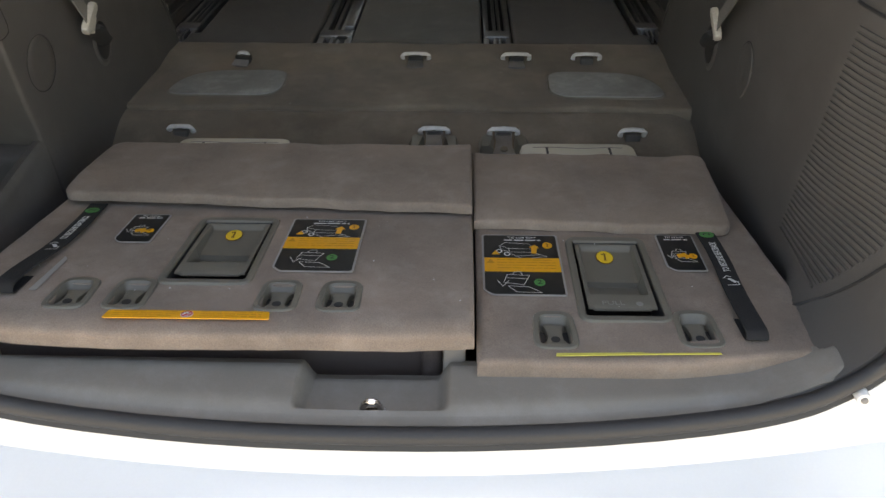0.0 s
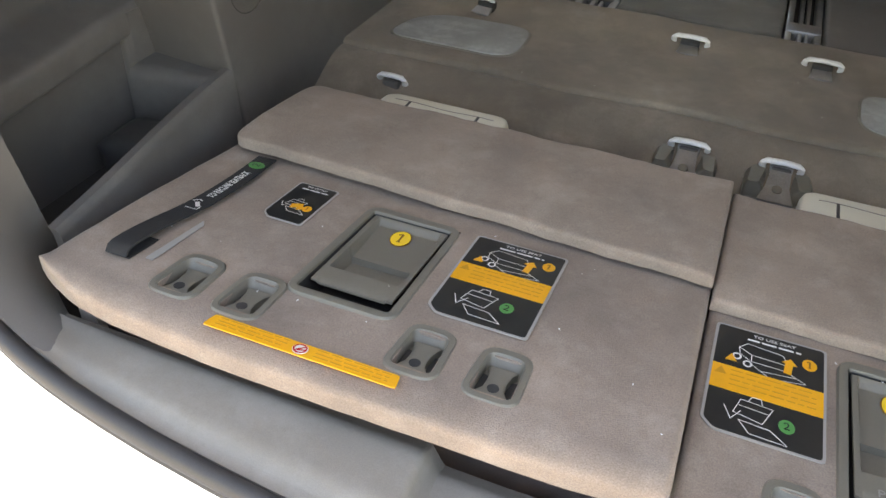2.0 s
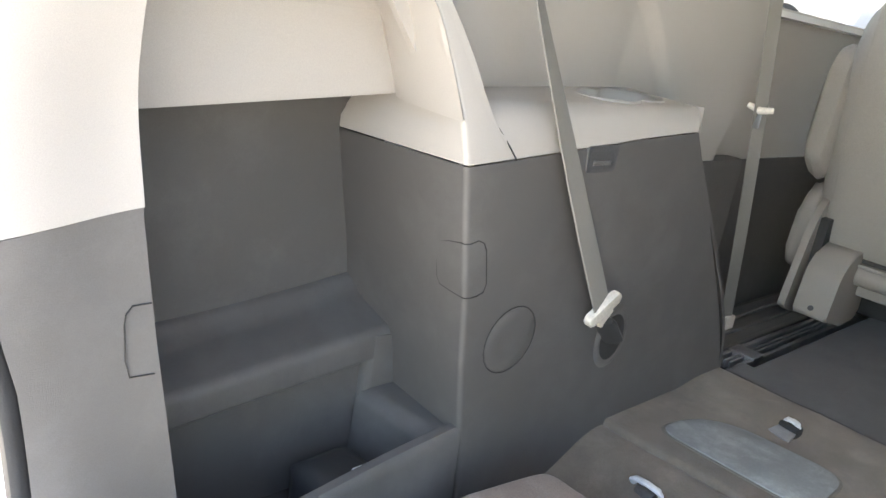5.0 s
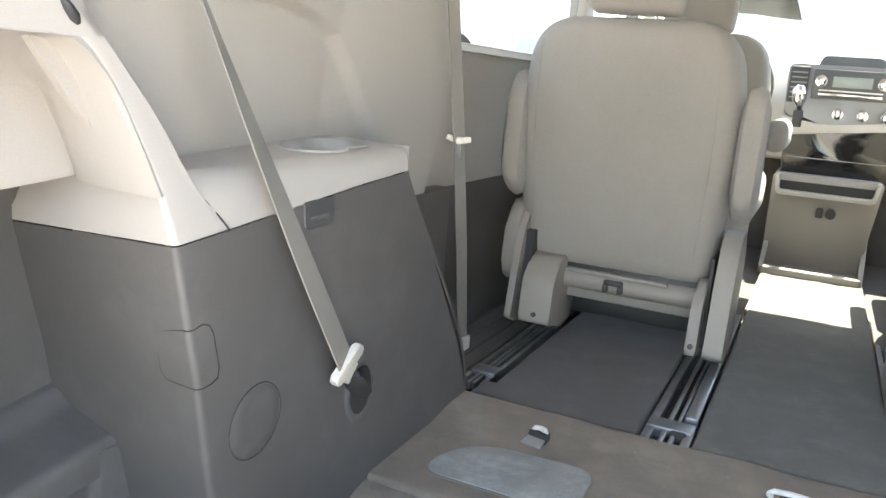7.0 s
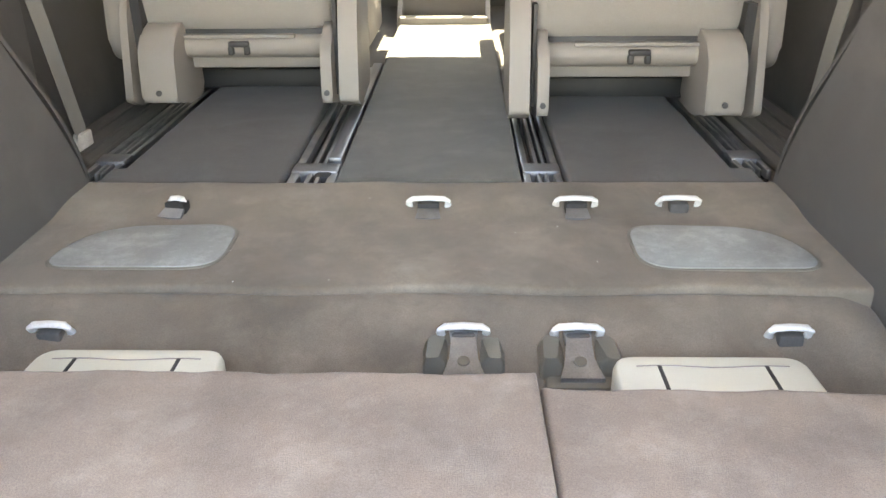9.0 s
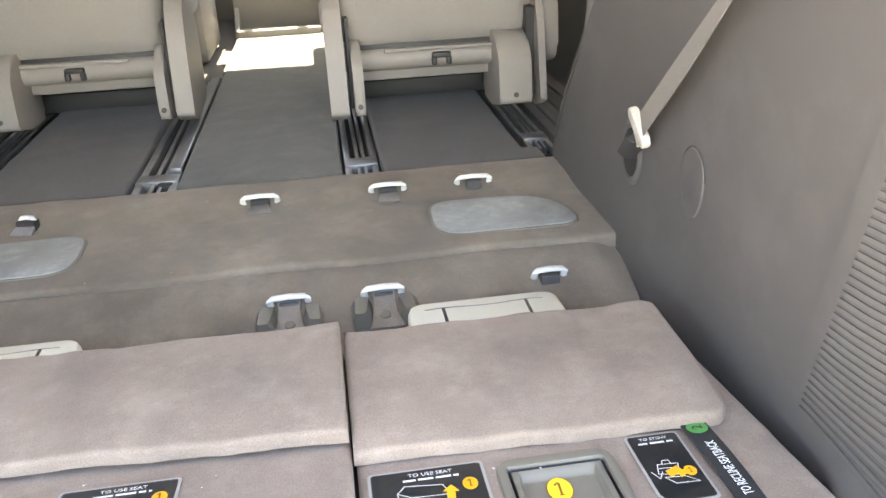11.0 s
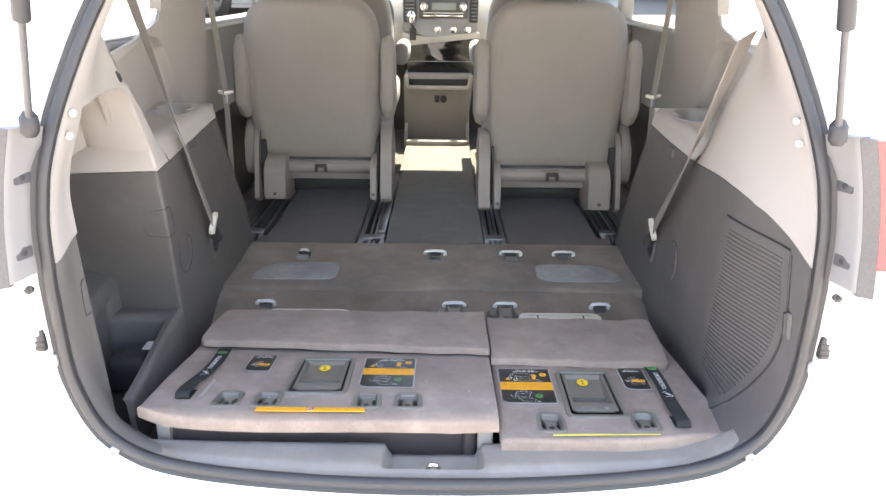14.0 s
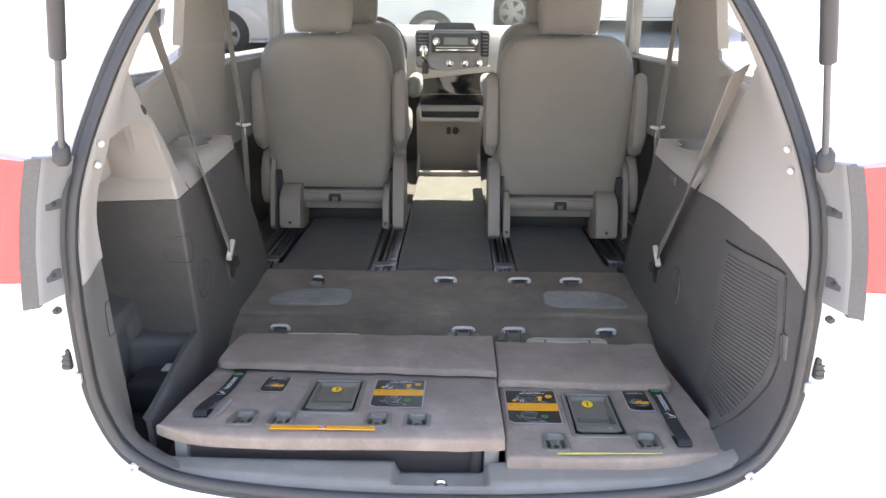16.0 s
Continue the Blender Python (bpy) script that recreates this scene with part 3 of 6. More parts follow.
def quarter(sign, wall):
    """Set-back panel under the quarter window, shelf with cupholders and front return."""
    def back(u, v):
        z = lerp(0.44, 0.82, v)
        y = lerp(pillar_front(z) - 0.01, 1.43 - 0.07 * ease((0.62 - z) / 0.2), u)
        z = lerp(0.44, table(SILL_LINE, y), v)
        gap = min(off_line(y, z, *s) for s in zip(ARCH, ARCH[1:]))
        inside = z < table(ARCH, y)
        sunk = ease(0.5 + (gap if inside else -gap) / 0.013)
        return (CX + sign * (table(QUARTER, y) - 0.016 * ease((v - 0.3) / 0.7) + 0.022 * sunk), y, z)

    part("quarter_panel", sheet(back, steps(0, 1, 0.007), steps(0, 1, 0.0125), (sign * 0.01, 0, 0)), BEIGE, wall, "beige moulded quarter panel")

    def shelf(u, v):
        rear = pillar_front(lerp(0.491, 0.556, math.sin(min(u / 0.2, 1) * math.pi / 2))) - 0.003
        y = lerp(rear, 1.035 - 0.02 * (1 - ease(u / 0.2)), v)
        edge = wall_half(0.47, sign)
        top = shelf_top(y)
        out = max(edge + 0.05, table(QUARTER, y) + 0.02)
        if u < 0.2:
            a = u / 0.2 * math.pi / 2
            return (CX + sign * (edge + 0.03 * (1 - math.cos(a))), y, lerp(split_z(y, sign) + 0.0015, top, math.sin(a)))
        return (CX + sign * lerp(edge + 0.03, out, (u - 0.2) / 0.8), y, top + 0.006 * (u - 0.2))

    us = [0, 0.05, 0.1, 0.15, 0.2] + [0.2 + 0.8 * k / 20 for k in range(1, 21)]
    hx, hy = CX + sign * (wall_half(0.47, sign) + 0.088), 0.917

    def rim_of_cup(a, k=1.0):
        """Outline of the twin cup recess: two rounds with a waist."""
        r = 0.064 + 0.031 * math.cos(a) ** 2 - 0.016 * math.exp(-(math.cos(a) / 0.3) ** 2)
        return (hx + sign * 0.82 * r * k * math.sin(a) + sign * 0.012 * math.cos(a), hy + r * k * math.cos(a) * 1.05)

    def cup(u, v):
        p = shelf(u, v)
        a = math.atan2((sign * (p[0] - hx) - 0.012 * (p[1] - hy) / 0.085) / 0.82, (p[1] - hy) / 1.05)
        q = rim_of_cup(a)
        return math.hypot(p[0] - hx, p[1] - hy) < math.hypot(q[0] - hx, q[1] - hy) - 0.004

    part("shelf", sheet(shelf, us, steps(0, 1, 0.018), None, skip=cup), BEIGE, wall, "beige cupholder shelf")
    rings = []
    for k, dz in ((1.07, -0.004), (1.06, 0.0012), (1.02, 0.0014), (0.99, -0.002), (0.96, -0.012), (0.92, -0.08)):
        ring = []
        for n in range(40):
            x_, y_ = rim_of_cup(2 * math.pi * n / 40, k)
            base = shelf_top(y_) + 0.002
            ring.append((x_, min(y_, 1.03), base + dz))
        rings.append(ring)
    bm = skin(rings, caps=False)
    bm.faces.new(list(bm.verts)[-40:])
    part("cup_holder", bm, BEIGE, wall, "beige twin cup recess")

    def end(u, v):
        z = lerp(0.44, 0.562, v)
        return (CX + sign * lerp(wall_half(0.48, sign) + 0.012 * v, 0.8, u), 1.037, z)

    part("shelf_end", sheet(end, steps(0, 1, 0.5), steps(0, 1, 0.5)), BEIGE, wall)

    def post_return(u, v):
        z = lerp(0.51, 0.80, v)
        y = pillar_front(z)
        return (lerp(upper_x(y, z, sign), CX + sign * (table(QUARTER, y) + 0.03), u), y + 0.02 * u, z)

    part("shelf_joint", sweep([(CX + sign * (wall_half(0.48, sign) + 0.0 + 0.018 * t), pillar_front(z) + 0.001, z) for t, z in zip((0, 0.1, 0.35, 0.7, 1), (0.491, 0.508, 0.525, 0.538, 0.546))], 0.0014, 5), SHADE, wall)
    part("post_return", sheet(post_return, steps(0, 1, 0.25), steps(0, 1, 0.1), (0, -0.01, 0)), BEIGE, wall)


quarter(1, wall_right)
quarter(-1, wall_left)
# small catch recess under the left shelf: raised rim, shade put into its darker colour
rows = []
for grow, out in ((0.005, -0.001), (0.004, 0.0022), (0.0, 0.0028), (-0.002, 0.0022), (-0.004, 0.0019)):
    rows.append([(CX - wall_half(z, -1) + out, y, z) for y, z in rounded([(0.753 - grow, 0.475 - grow), (0.808 + grow, 0.476 - grow), (0.809 + grow, 0.505 + grow), (0.748 - grow, 0.502 + grow)], 0.007, 5)])
part("catch_recess", skin(rows), TRIM_DARK, wall_left, "small dark catch recess")


# roof, pillars, doors and windows
def upper_side(sign, wall):
    """Pillars between the windows and the doors ahead of the quarter panel."""
    x = CX + sign * 0.80

    def pillar(y0, y1, lean, name, mat=BEIGE, z0=0.0, z1=1.2):
        bm = slab(rounded([(y0, z0), (y1, z0), (y1 - lean, z1), (y0 - lean, z1)], 0.012), "x", x - 0.02, x + 0.03, 0.006)
        part(name, bm, mat, wall)

    part("centre_pillar", sheet(lambda u, v: (CX + sign * lerp(table(QUARTER, lerp(0.99, 1.42, u)) - 0.0168, 0.662 + 0.012 * math.cos(u * math.pi), v), lerp(0.99 - 0.04 * v, 1.42 - 0.1 * v, u), lerp(0.815, 1.2, v)), steps(0, 1, 0.1), steps(0, 1, 0.2), (sign * 0.03, 0, 0)), BEIGE, wall, "beige centre pillar trim")
    part("pillar_joint", sweep([(CX + sign * (table(QUARTER, lerp(1.01, 1.41, t)) - 0.0162), lerp(1.01, 1.41, t), 0.828 - 0.009 * t) for t in np.linspace(0, 1, 6)], 0.0012, 5), SHADE, wall)
    part("pillar_foot", rbox(*sorted((CX + sign * 0.762, CX + sign * 0.81)), 1.03, 1.5, -0.04, 0.44, 0.01), DARK, wall)
    pillar(2.42, 2.52, 0.05, "door_pillar", z0=0.45)
    part("door_panel", sheet(lambda u, v: (x + sign * (0.05 + 0.02 * math.sin(v * 3.1) - 0.03 * v), lerp(1.4, 3.6, u), lerp(0.415, 0.74, v)), steps(0, 1, 0.1), steps(0, 1, 0.1), (sign * 0.03, 0, 0)), BEIGE, wall, "beige door trim")
    part("door_lower", sheet(lambda u, v: (x + sign * 0.045, lerp(1.4, 3.6, u), lerp(-0.03, 0.415, v)), steps(0, 1, 0.1), steps(0, 1, 0.2), (sign * 0.03, 0, 0)), DARK, wall, "dark grey lower door trim")
    part("window_header", rbox(x - 0.06, x + 0.03, 0.35, 3.2, 1.12, 1.24, 0.02), BEIGE, wall)
    part("outer_panel", sheet(lambda u, v: (CX + sign * (1.03 - 0.04 * v), lerp(0.3, 4.6, u), lerp(-0.35, 0.735, v)), steps(0, 1, 0.25), steps(0, 1, 0.25), (sign * 0.01, 0, 0)), WHITE_PAINT, wall)
    part("waist_panel", sheet(lambda u, v: (CX + sign * lerp(0.79, 1.0, u), lerp(0.3, 4.6, v), 0.742 - 0.012 * u), steps(0, 1, 0.5), steps(0, 1, 0.25), (0, 0, -0.012)), WHITE_PAINT, wall)
    part("windscreen_post", sweep([(CX + sign * 0.74, 2.75, 1.2), (CX + sign * 0.8, 3.4, 0.98), (CX + sign * 0.83, 3.8, 0.76)], 0.035), BEIGE, wall)


upper_side(1, wall_right)
upper_side(-1, wall_left)
k = 1
for sign in (-1, 1):
    for y0, y1, z0 in ((0.3, 1.0, 0.745), (1.4, 2.4, 0.745), (2.5, 3.5, 0.745)):
        dim = y0 < 2.0
        w = thing(f"window_{k}", "tinted rear side window glass" if dim else "clear front side window glass", "window", kind="structure")
        xx = CX + sign * 0.81
        pane = part("pane", sheet(lambda u, v: (xx - sign * 0.04 * v, lerp(y0, y1, u), lerp(z0, 1.14, v)), steps(0, 1, 0.25), steps(0, 1, 0.25)), PRIVACY if dim else GLASS, w)
        part("window_frame", rbox(xx - 0.005, xx + 0.005, y0 - 0.01, y1 + 0.01, z0 - 0.005, z0 + 0.003, 0.002), BEIGE, w)
        k += 1
w = thing("window_7", "windscreen glass", "window", kind="structure")
pane = part("pane", sheet(lambda u, v: (CX + lerp(-0.78, 0.78, u), lerp(3.95, 2.85, v) - 0.2 * (2 * u - 1) ** 2, lerp(0.78, 1.2, v)), steps(0, 1, 0.125), steps(0, 1, 0.25), (0, 0, 0.005)), GLASS, w)
firewall = part("wall_front", rbox(-0.95, 0.95, 3.78, 3.84, -0.1, 0.78, 0.0), DARK)
tagged(firewall, "dark bulkhead behind the dashboard", "wall", kind="structure")
ceiling = part("ceiling", sheet(lambda u, v: (CX + lerp(-0.8, 0.8, u), lerp(0.16, 2.9, v), 1.17 + 0.05 * (1 - (2 * u - 1) ** 2)), steps(0, 1, 0.1), steps(0, 1, 0.1), (0, 0, 0.05)), BEIGE)
tagged(ceiling, "beige headliner of the van", "ceiling", kind="structure")


# ---- load floor ----
def fold(x, y):
    return 0.0022 * noise.noise(Vector((x * 9, y * 7, 1))) + 0.001 * noise.noise(Vector((x * 30, y * 26, 5)))


def edge_drop(d, r):
    """Rounding of a carpet's edge: how far it falls at the distance d from the edge."""
    return 0.0 if d > r else r * (1 - math.sqrt(max(0.0, 1 - (1 - d / r) ** 2)))


def carpet(name, x0, x1, y0, y1, height, mat, parent, r=0.012, deep=0.03, holes=(), label="", size=0.014, shape=None):
    """A carpet panel with rounded edges, soft waves and openings; shape(x, y) moves points of the plan."""
    xs = steps(x0, x1, size, [x0 + r * k for k in (0.1, 0.3, 0.6, 1)] + [x1 - r * k for k in (0.1, 0.3, 0.6, 1)] + [c for h in holes for c in h[:2]])
    ys = steps(y0, y1, size, [y0 + r * k for k in (0.1, 0.3, 0.6, 1)] + [y1 - r * k for k in (0.1, 0.3, 0.6, 1)] + [c for h in holes for c in h[2:]])

    def f(x, y):
        d = min(x - x0, x1 - x, y - y0, y1 - y)
        p = shape(x, y) if shape else (x, y)
        return (p[0], p[1], height(x, y) + fold(x, y) - edge_drop(d, r))

    return part(name, sheet(f, xs, ys, (0, 0, -deep), skip=lambda x, y: any(h[0] < x < h[1] and h[2] < y < h[3] for h in holes)), mat, parent, label)


def front_load(x, y):
    z = 0.05 + 0.01 * ease((y - 1.16) / 0.1)
    for hx in (-0.417, 0.005, 0.25, 0.421):
        z -= 0.016 * math.exp(-(((x - hx) / 0.045) ** 2) - ((y - 1.225) / 0.04) ** 2)
    return z


load = thing("load_floor", "worn brown carpet load floor with seat anchors", "carpet", kind="structure")
carpet("front_carpet", CX - 0.634, CX + 0.606, 0.95, 1.338, front_load, FLOOR_TAUPE, load, 0.009, 0.05, shape=lambda x, y: (x, y + 0.004 * math.sin(x * 17 + 1) * ease((0.99 - y) / 0.04)))


def rear_load(x, y):
    z = lerp(-0.02, 0.0405, ease((y - 0.76) / 0.18))
    z += (0.004 * math.sin(x * 23) + 0.003 * math.sin(x * 51 + 2)) * ease((0.93 - y) / 0.1) * ease((y - 0.72) / 0.1)
    z -= 0.02 * ease((x - CX - 0.54) / 0.07)
    return z


carpet("rear_carpet", CX - 0.64, CX + 0.603, 0.62, 0.958, rear_load, FLOOR_TAUPE, load, 0.014, 0.05)


def pad(sign):
    c = [(0.303, 1.0), (0.308, 1.165), (0.545, 1.152), (0.57, 1.0)]
    o = rounded([(CX + sign * (x - CX * 0.5), y) for x, y in c], [0.06, 0.05, 0.09, 0.045], 7)
    p = thing("wear_pad", "scuffed pale grey rubber pad on the load floor", "pad", "pads on the load floor")
    part("pad_border", slab(o, "z", 0.042, 0.0515, 0.002), HANDLE, p, "darker moulded edge")
    cx, cy = sum(q[0] for q in o) / len(o), sum(q[1] for q in o) / len(o)
    part("pad_sheet", slab([(cx + (x - cx) * 0.965, cy + (y - cy) * 0.93) for x, y in o], "z", 0.05, 0.0535, 0.0015), PATCH, p, "scuffed pale grey rubber sheet")


pad(-1)
pad(1)


def anchor(x, y, z, wide=0.067, housing=False, turn=0.0, steel=True):
    a = thing("anchor_loop", "white coated steel seat anchor loop on the carpet", "anchor", "seat anchors in the load floor")
    h = wide / 2
    m = Matrix.Translation((x, y, z)) @ pose(0, 0, 0, 0, 0, turn)
    loop = [(-h * 0.9, 0.012, -0.03), (-h * 0.97, 0.006, -0.012), (-h * 0.96, 0.001, -0.004), (-h * 0.8, 0.001, 0), (0, 0.002, 0.001), (h * 0.8, 0.001, 0), (h * 0.96, 0.001, -0.004), (h * 0.97, 0.006, -0.012), (h * 0.9, 0.012, -0.03)]
    bm = sweep([m @ Vector(p) for p in loop], 0.006, 8, flat=0.75)
    part("loop", bm, CHIPPED_WHITE, a)
    if steel:
        bm = skin([[m @ Vector((s * w, yy, zz)) for s, zz in ((-1, z0), (1, z0), (1, z0 - 0.006), (-1, z0 - 0.006))] for yy, z0, w in ((0.006, -0.004, 0.017), (-0.012, -0.012, 0.017), (-0.034, -0.02, 0.021))])
        part("bracket", bm, RAIL, a)
        part("slot", rbox(-0.0178, 0.0178, -0.012, 0.01, -0.03, -0.0035, 0.003, m=m), SHADE, a)
    else:
        part("stem", rbox(-0.016, 0.016, -0.008, 0.012, -0.05, -0.007, 0.004, m=m), GROOVE, a)
    if housing:
        part("housing", rbox(-0.046, 0.046, -0.072, -0.004, -0.075, -0.04, 0.008, m=m), HANDLE, a, "grey plastic anchor housing")
        for k in (-1, 1):
            rows = [[m @ Vector((k * px * 0.76, py, pz)) for px, py in rounded([(0.028 + 0.012 * q, -0.048), (0.066 - 0.005 * q, -0.05), (0.068 - 0.01 * q, -0.002), (0.05, 0.008), (0.026 + 0.004 * q, 0.0)], 0.006, 3)] for q, pz in ((0, -0.07), (0, -0.024), (1, -0.014))]
            part("housing_cheek", skin(rows), HANDLE, a, "grey plastic cheek")
        bm = skin([[m @ Vector((s * w, yy, zz)) for s, zz in ((-1, z0), (1, z0), (1, z0 - 0.008), (-1, z0 - 0.008))] for yy, z0, w in ((0.006, -0.004, 0.018), (-0.012, -0.012, 0.016), (-0.03, -0.026, 0.018), (-0.062, -0.034, 0.027))])
        part("plate", bm, RAIL, a)
        part("bolt", slab([(0.008 * math.cos(k), 0.008 * math.sin(k)) for k in np.linspace(0, 2 * math.pi, 12, endpoint=False)], "z", -0.034, -0.026, 0.001), HANDLE, a).matrix_basis = m @ Matrix.Translation((0, -0.044, 0)) @ Matrix.Rotation(0.27, 4, "X")
    return a


anchor(-0.417, 1.235, 0.066, 0.024, turn=-10)
anchor(0.005, 1.235, 0.066)
anchor(0.25, 1.236, 0.066)
anchor(0.421, 1.238, 0.066, steel=False)
anchor(-0.467, 0.868, 0.036, 0.05, steel=False)
anchor(0.063, 0.868, 0.036, 0.06, housing=True, steel=False)
anchor(0.207, 0.868, 0.036, 0.06, housing=True, steel=False)
anchor(0.473, 0.868, 0.036, 0.05, steel=False)


# ---- folded third-row seats ----
def bars(x0, x1, y0, rows, pitch, h, z, seed, bm=None):
    """Rows of unreadable small print as plain bars."""
    rnd = random.Random(seed)
    bm = bm or bmesh.new()
    for r in range(rows):
        x = x0
        while x < x1 - 0.003:
            w = min(x1 - x, rnd.uniform(0.006, 0.02))
            rbox(x, x + w, y0 - r * pitch - h, y0 - r * pitch, z, z + 0.0002, 0, bm=bm)
            x += w + 0.0025
    return bm


class Plane:
    """The tilted top of a folded seat back: places flat things on it, in its own x, y."""

    def __init__(self, z0, slope):
        self.z0, self.slope = z0, slope

    def z(self, y):
        return self.z0 - self.slope * (y - 0.13)

    def m(self, x, y, up=0.0):
        return Matrix.Translation((x, y, self.z(y) + up)) @ Matrix.Rotation(-math.atan(self.slope), 4, "X")


def line_art(bm, pts, w, z):
    for (xa, ya), (xb, yb) in zip(pts, pts[1:]):
        d = Vector((xb - xa, yb - ya))
        if d.length < 1e-5:
            continue
        n = Vector((-d.y, d.x)).normalized() * w / 2
        vs = [bm.verts.new((px, py, z)) for px, py in ((xa + n.x, ya + n.y), (xa - n.x, ya - n.y), (xb - n.x, yb - n.y), (xb + n.x, yb + n.y))]
        bm.faces.new(vs)
    return bm


def seat_drawing(bm, x, y, s, z, up):
    """White line drawing of a folding seat."""
    w = 0.0009
    if up:
        line_art(bm, [(x - .28 * s, y + .02 * s), (x - .2 * s, y + .3 * s), (x + .22 * s, y + .27 * s), (x + .1 * s, y - .06 * s), (x - .28 * s, y + .02 * s)], w, z)
        line_art(bm, [(x - .22 * s, y + .18 * s), (x + .18 * s, y + .15 * s)], w, z)
        line_art(bm, [(x - .1 * s, y + .3 * s), (x - .06 * s, y + .4 * s), (x + .06 * s, y + .4 * s), (x + .08 * s, y + .29 * s)], w, z)
        line_art(bm, [(x - .2 * s, y - .1 * s), (x - .05 * s, y - .3 * s), (x + .42 * s, y - .32 * s), (x + .2 * s, y - .13 * s), (x - .2 * s, y - .1 * s)], w, z)
        line_art(bm, [(x - .4 * s, y + .1 * s), (x - .3 * s, y - .12 * s), (x - .18 * s, y + .08 * s)], w, z)
    else:
        line_art(bm, [(x - .4 * s, y + .26 * s), (x - .28 * s, y + .4 * s), (x + .26 * s, y + .34 * s), (x + .36 * s, y + .12 * s), (x - .2 * s, y + .14 * s), (x - .4 * s, y + .26 * s)], w, z)
        line_art(bm, [(x - .4 * s, y + .26 * s), (x - .38 * s, y + .1 * s), (x - .2 * s, y - .02 * s), (x + .34 * s, y - .02 * s), (x + .36 * s, y + .12 * s)], w, z)
        line_art(bm, [(x - .2 * s, y + .14 * s), (x - .2 * s, y - .02 * s)], w, z)
        line_art(bm, [(x - .2 * s, y - .08 * s), (x + .1 * s, y - .3 * s), (x + .62 * s, y - .2 * s), (x + .36 * s, y - .05 * s)], w, z)
        line_art(bm, [(x - .05 * s, y - .19 * s), (x + .48 * s, y - .12 * s)], w, z)
        for dx, dy in ((-.42, .02), (-.25, -.1)):
            line_art(bm, [(x + (dx + .06 * math.cos(a)) * s, y + (dy + .07 * math.sin(a)) * s) for a in np.linspace(0, 6.3, 9)], w * 2.2, z)
    return bm


def figure_one(size, parent, m):
    """The figure 1 with flag and foot, drawn in strokes."""
    s = size
    bm = line_art(bmesh.new(), [(-0.2 * s, 0.24 * s), (0.02 * s, 0.36 * s), (0.0, -0.34 * s)], 0.11 * s, 0.0)
    line_art(bm, [(-0.11 * s, -0.35 * s), (0.12 * s, -0.35 * s)], 0.07 * s, 0.0)
    ob = part("figure", bm, INK_BROWN, parent, smooth=False)
    ob.matrix_basis = m


def flat_patch(pts, z0, z1):
    return slab(pts, "z", z0, z1)


def ellipse(x, y, rx, ry, n=22):
    return [(x + rx * math.cos(2 * math.pi * k / n), y + ry * math.sin(2 * math.pi * k / n)) for k in range(n)]


def use_label(seat, pl, x, y, w, h, seed, more=0.0):
    """The large instruction label."""
    lab = part("instruction_label", slab(rounded([(-w / 2, -h / 2 - more + 0.013), (-w / 2 + 0.013, -h / 2 - more), (w / 2, -h / 2 - more), (w / 2, h / 2), (-w / 2, h / 2)], 0.005, 3), "z", 0.0, 0.0012), LABEL_EDGE, seat, "black instruction label with orange warning band")
    lab.matrix_basis = pl.m(x, y, 0.002)
    b = 0.003
    part("label_face", flat_patch(rounded([(-w / 2 + b, -h / 2 - more + 0.014), (-w / 2 + 0.014, -h / 2 - more + b), (w / 2 - b, -h / 2 - more + b), (w / 2 - b, h / 2 - b), (-w / 2 + b, h / 2 - b)], 0.004, 3), 0.0011, 0.0015), LABEL_BLACK, lab)
    part("warning_band", rbox(-w / 2 + b, w / 2 - b, -0.024, 0.014, 0.0014, 0.0019, 0), ORANGE, lab, "orange warning band")
    part("band_print", bars(-w / 2 + 0.022, w / 2 - 0.01, 0.009, 4, 0.0075, 0.0014, 0.0019, seed), INK_FAINT, lab)
    part("band_triangle", flat_patch([(-w / 2 + 0.006, -0.001), (-w / 2 + 0.018, -0.001), (-w / 2 + 0.012, 0.01)], 0.0019, 0.0021), INK_FAINT, lab)
    lettering("TO USE SEAT", 0.0068, INK_WHITE, lab, Matrix.Translation((0.004, h / 2 - 0.0105, 0.0018)) @ Matrix.Diagonal((1.12, 1, 1, 1)))
    part("small_print", bars(-0.024, 0.032, h / 2 - 0.0165, 1, 0.007, 0.0026, 0.0016, seed + 1), INK_WHITE, lab)
    part("line_drawing", seat_drawing(bmesh.new(), -0.004, h * 0.19, 0.068, 0.0017, False), INK_WHITE, lab, smooth=False)
    part("line_drawing", seat_drawing(bmesh.new(), -0.008, -h * 0.32 - more / 2, 0.075, 0.0017, True), INK_WHITE, lab, smooth=False)
    part("warning_triangle", flat_patch([(-0.044, 0.024), (-0.032, 0.024), (-0.038, 0.036)], 0.0015, 0.0018), ORANGE, lab)
    part("arrow", flat_patch([(0.015, 0.028), (0.023, 0.027), (0.0245, 0.043), (0.0285, 0.043), (0.022, 0.053), (0.0125, 0.045), (0.0165, 0.044)], 0.0018, 0.0021), ORANGE, lab)
    n1 = part("number_disc", flat_patch(ellipse(0.041, 0.052, 0.0076, 0.0092), 0.0015, 0.0018), ORANGE, lab)
    figure_one(0.014, n1, Matrix.Translation((0.041, 0.052, 0.0022)))
    n2 = part("number_disc", flat_patch(ellipse(0.022, -0.052, 0.0078, 0.0095), 0.0015, 0.0018), GREEN, lab)
    lettering("2", 0.014, LABEL_BLACK, n2, Matrix.Translation((0.022, -0.052, 0.0021)))


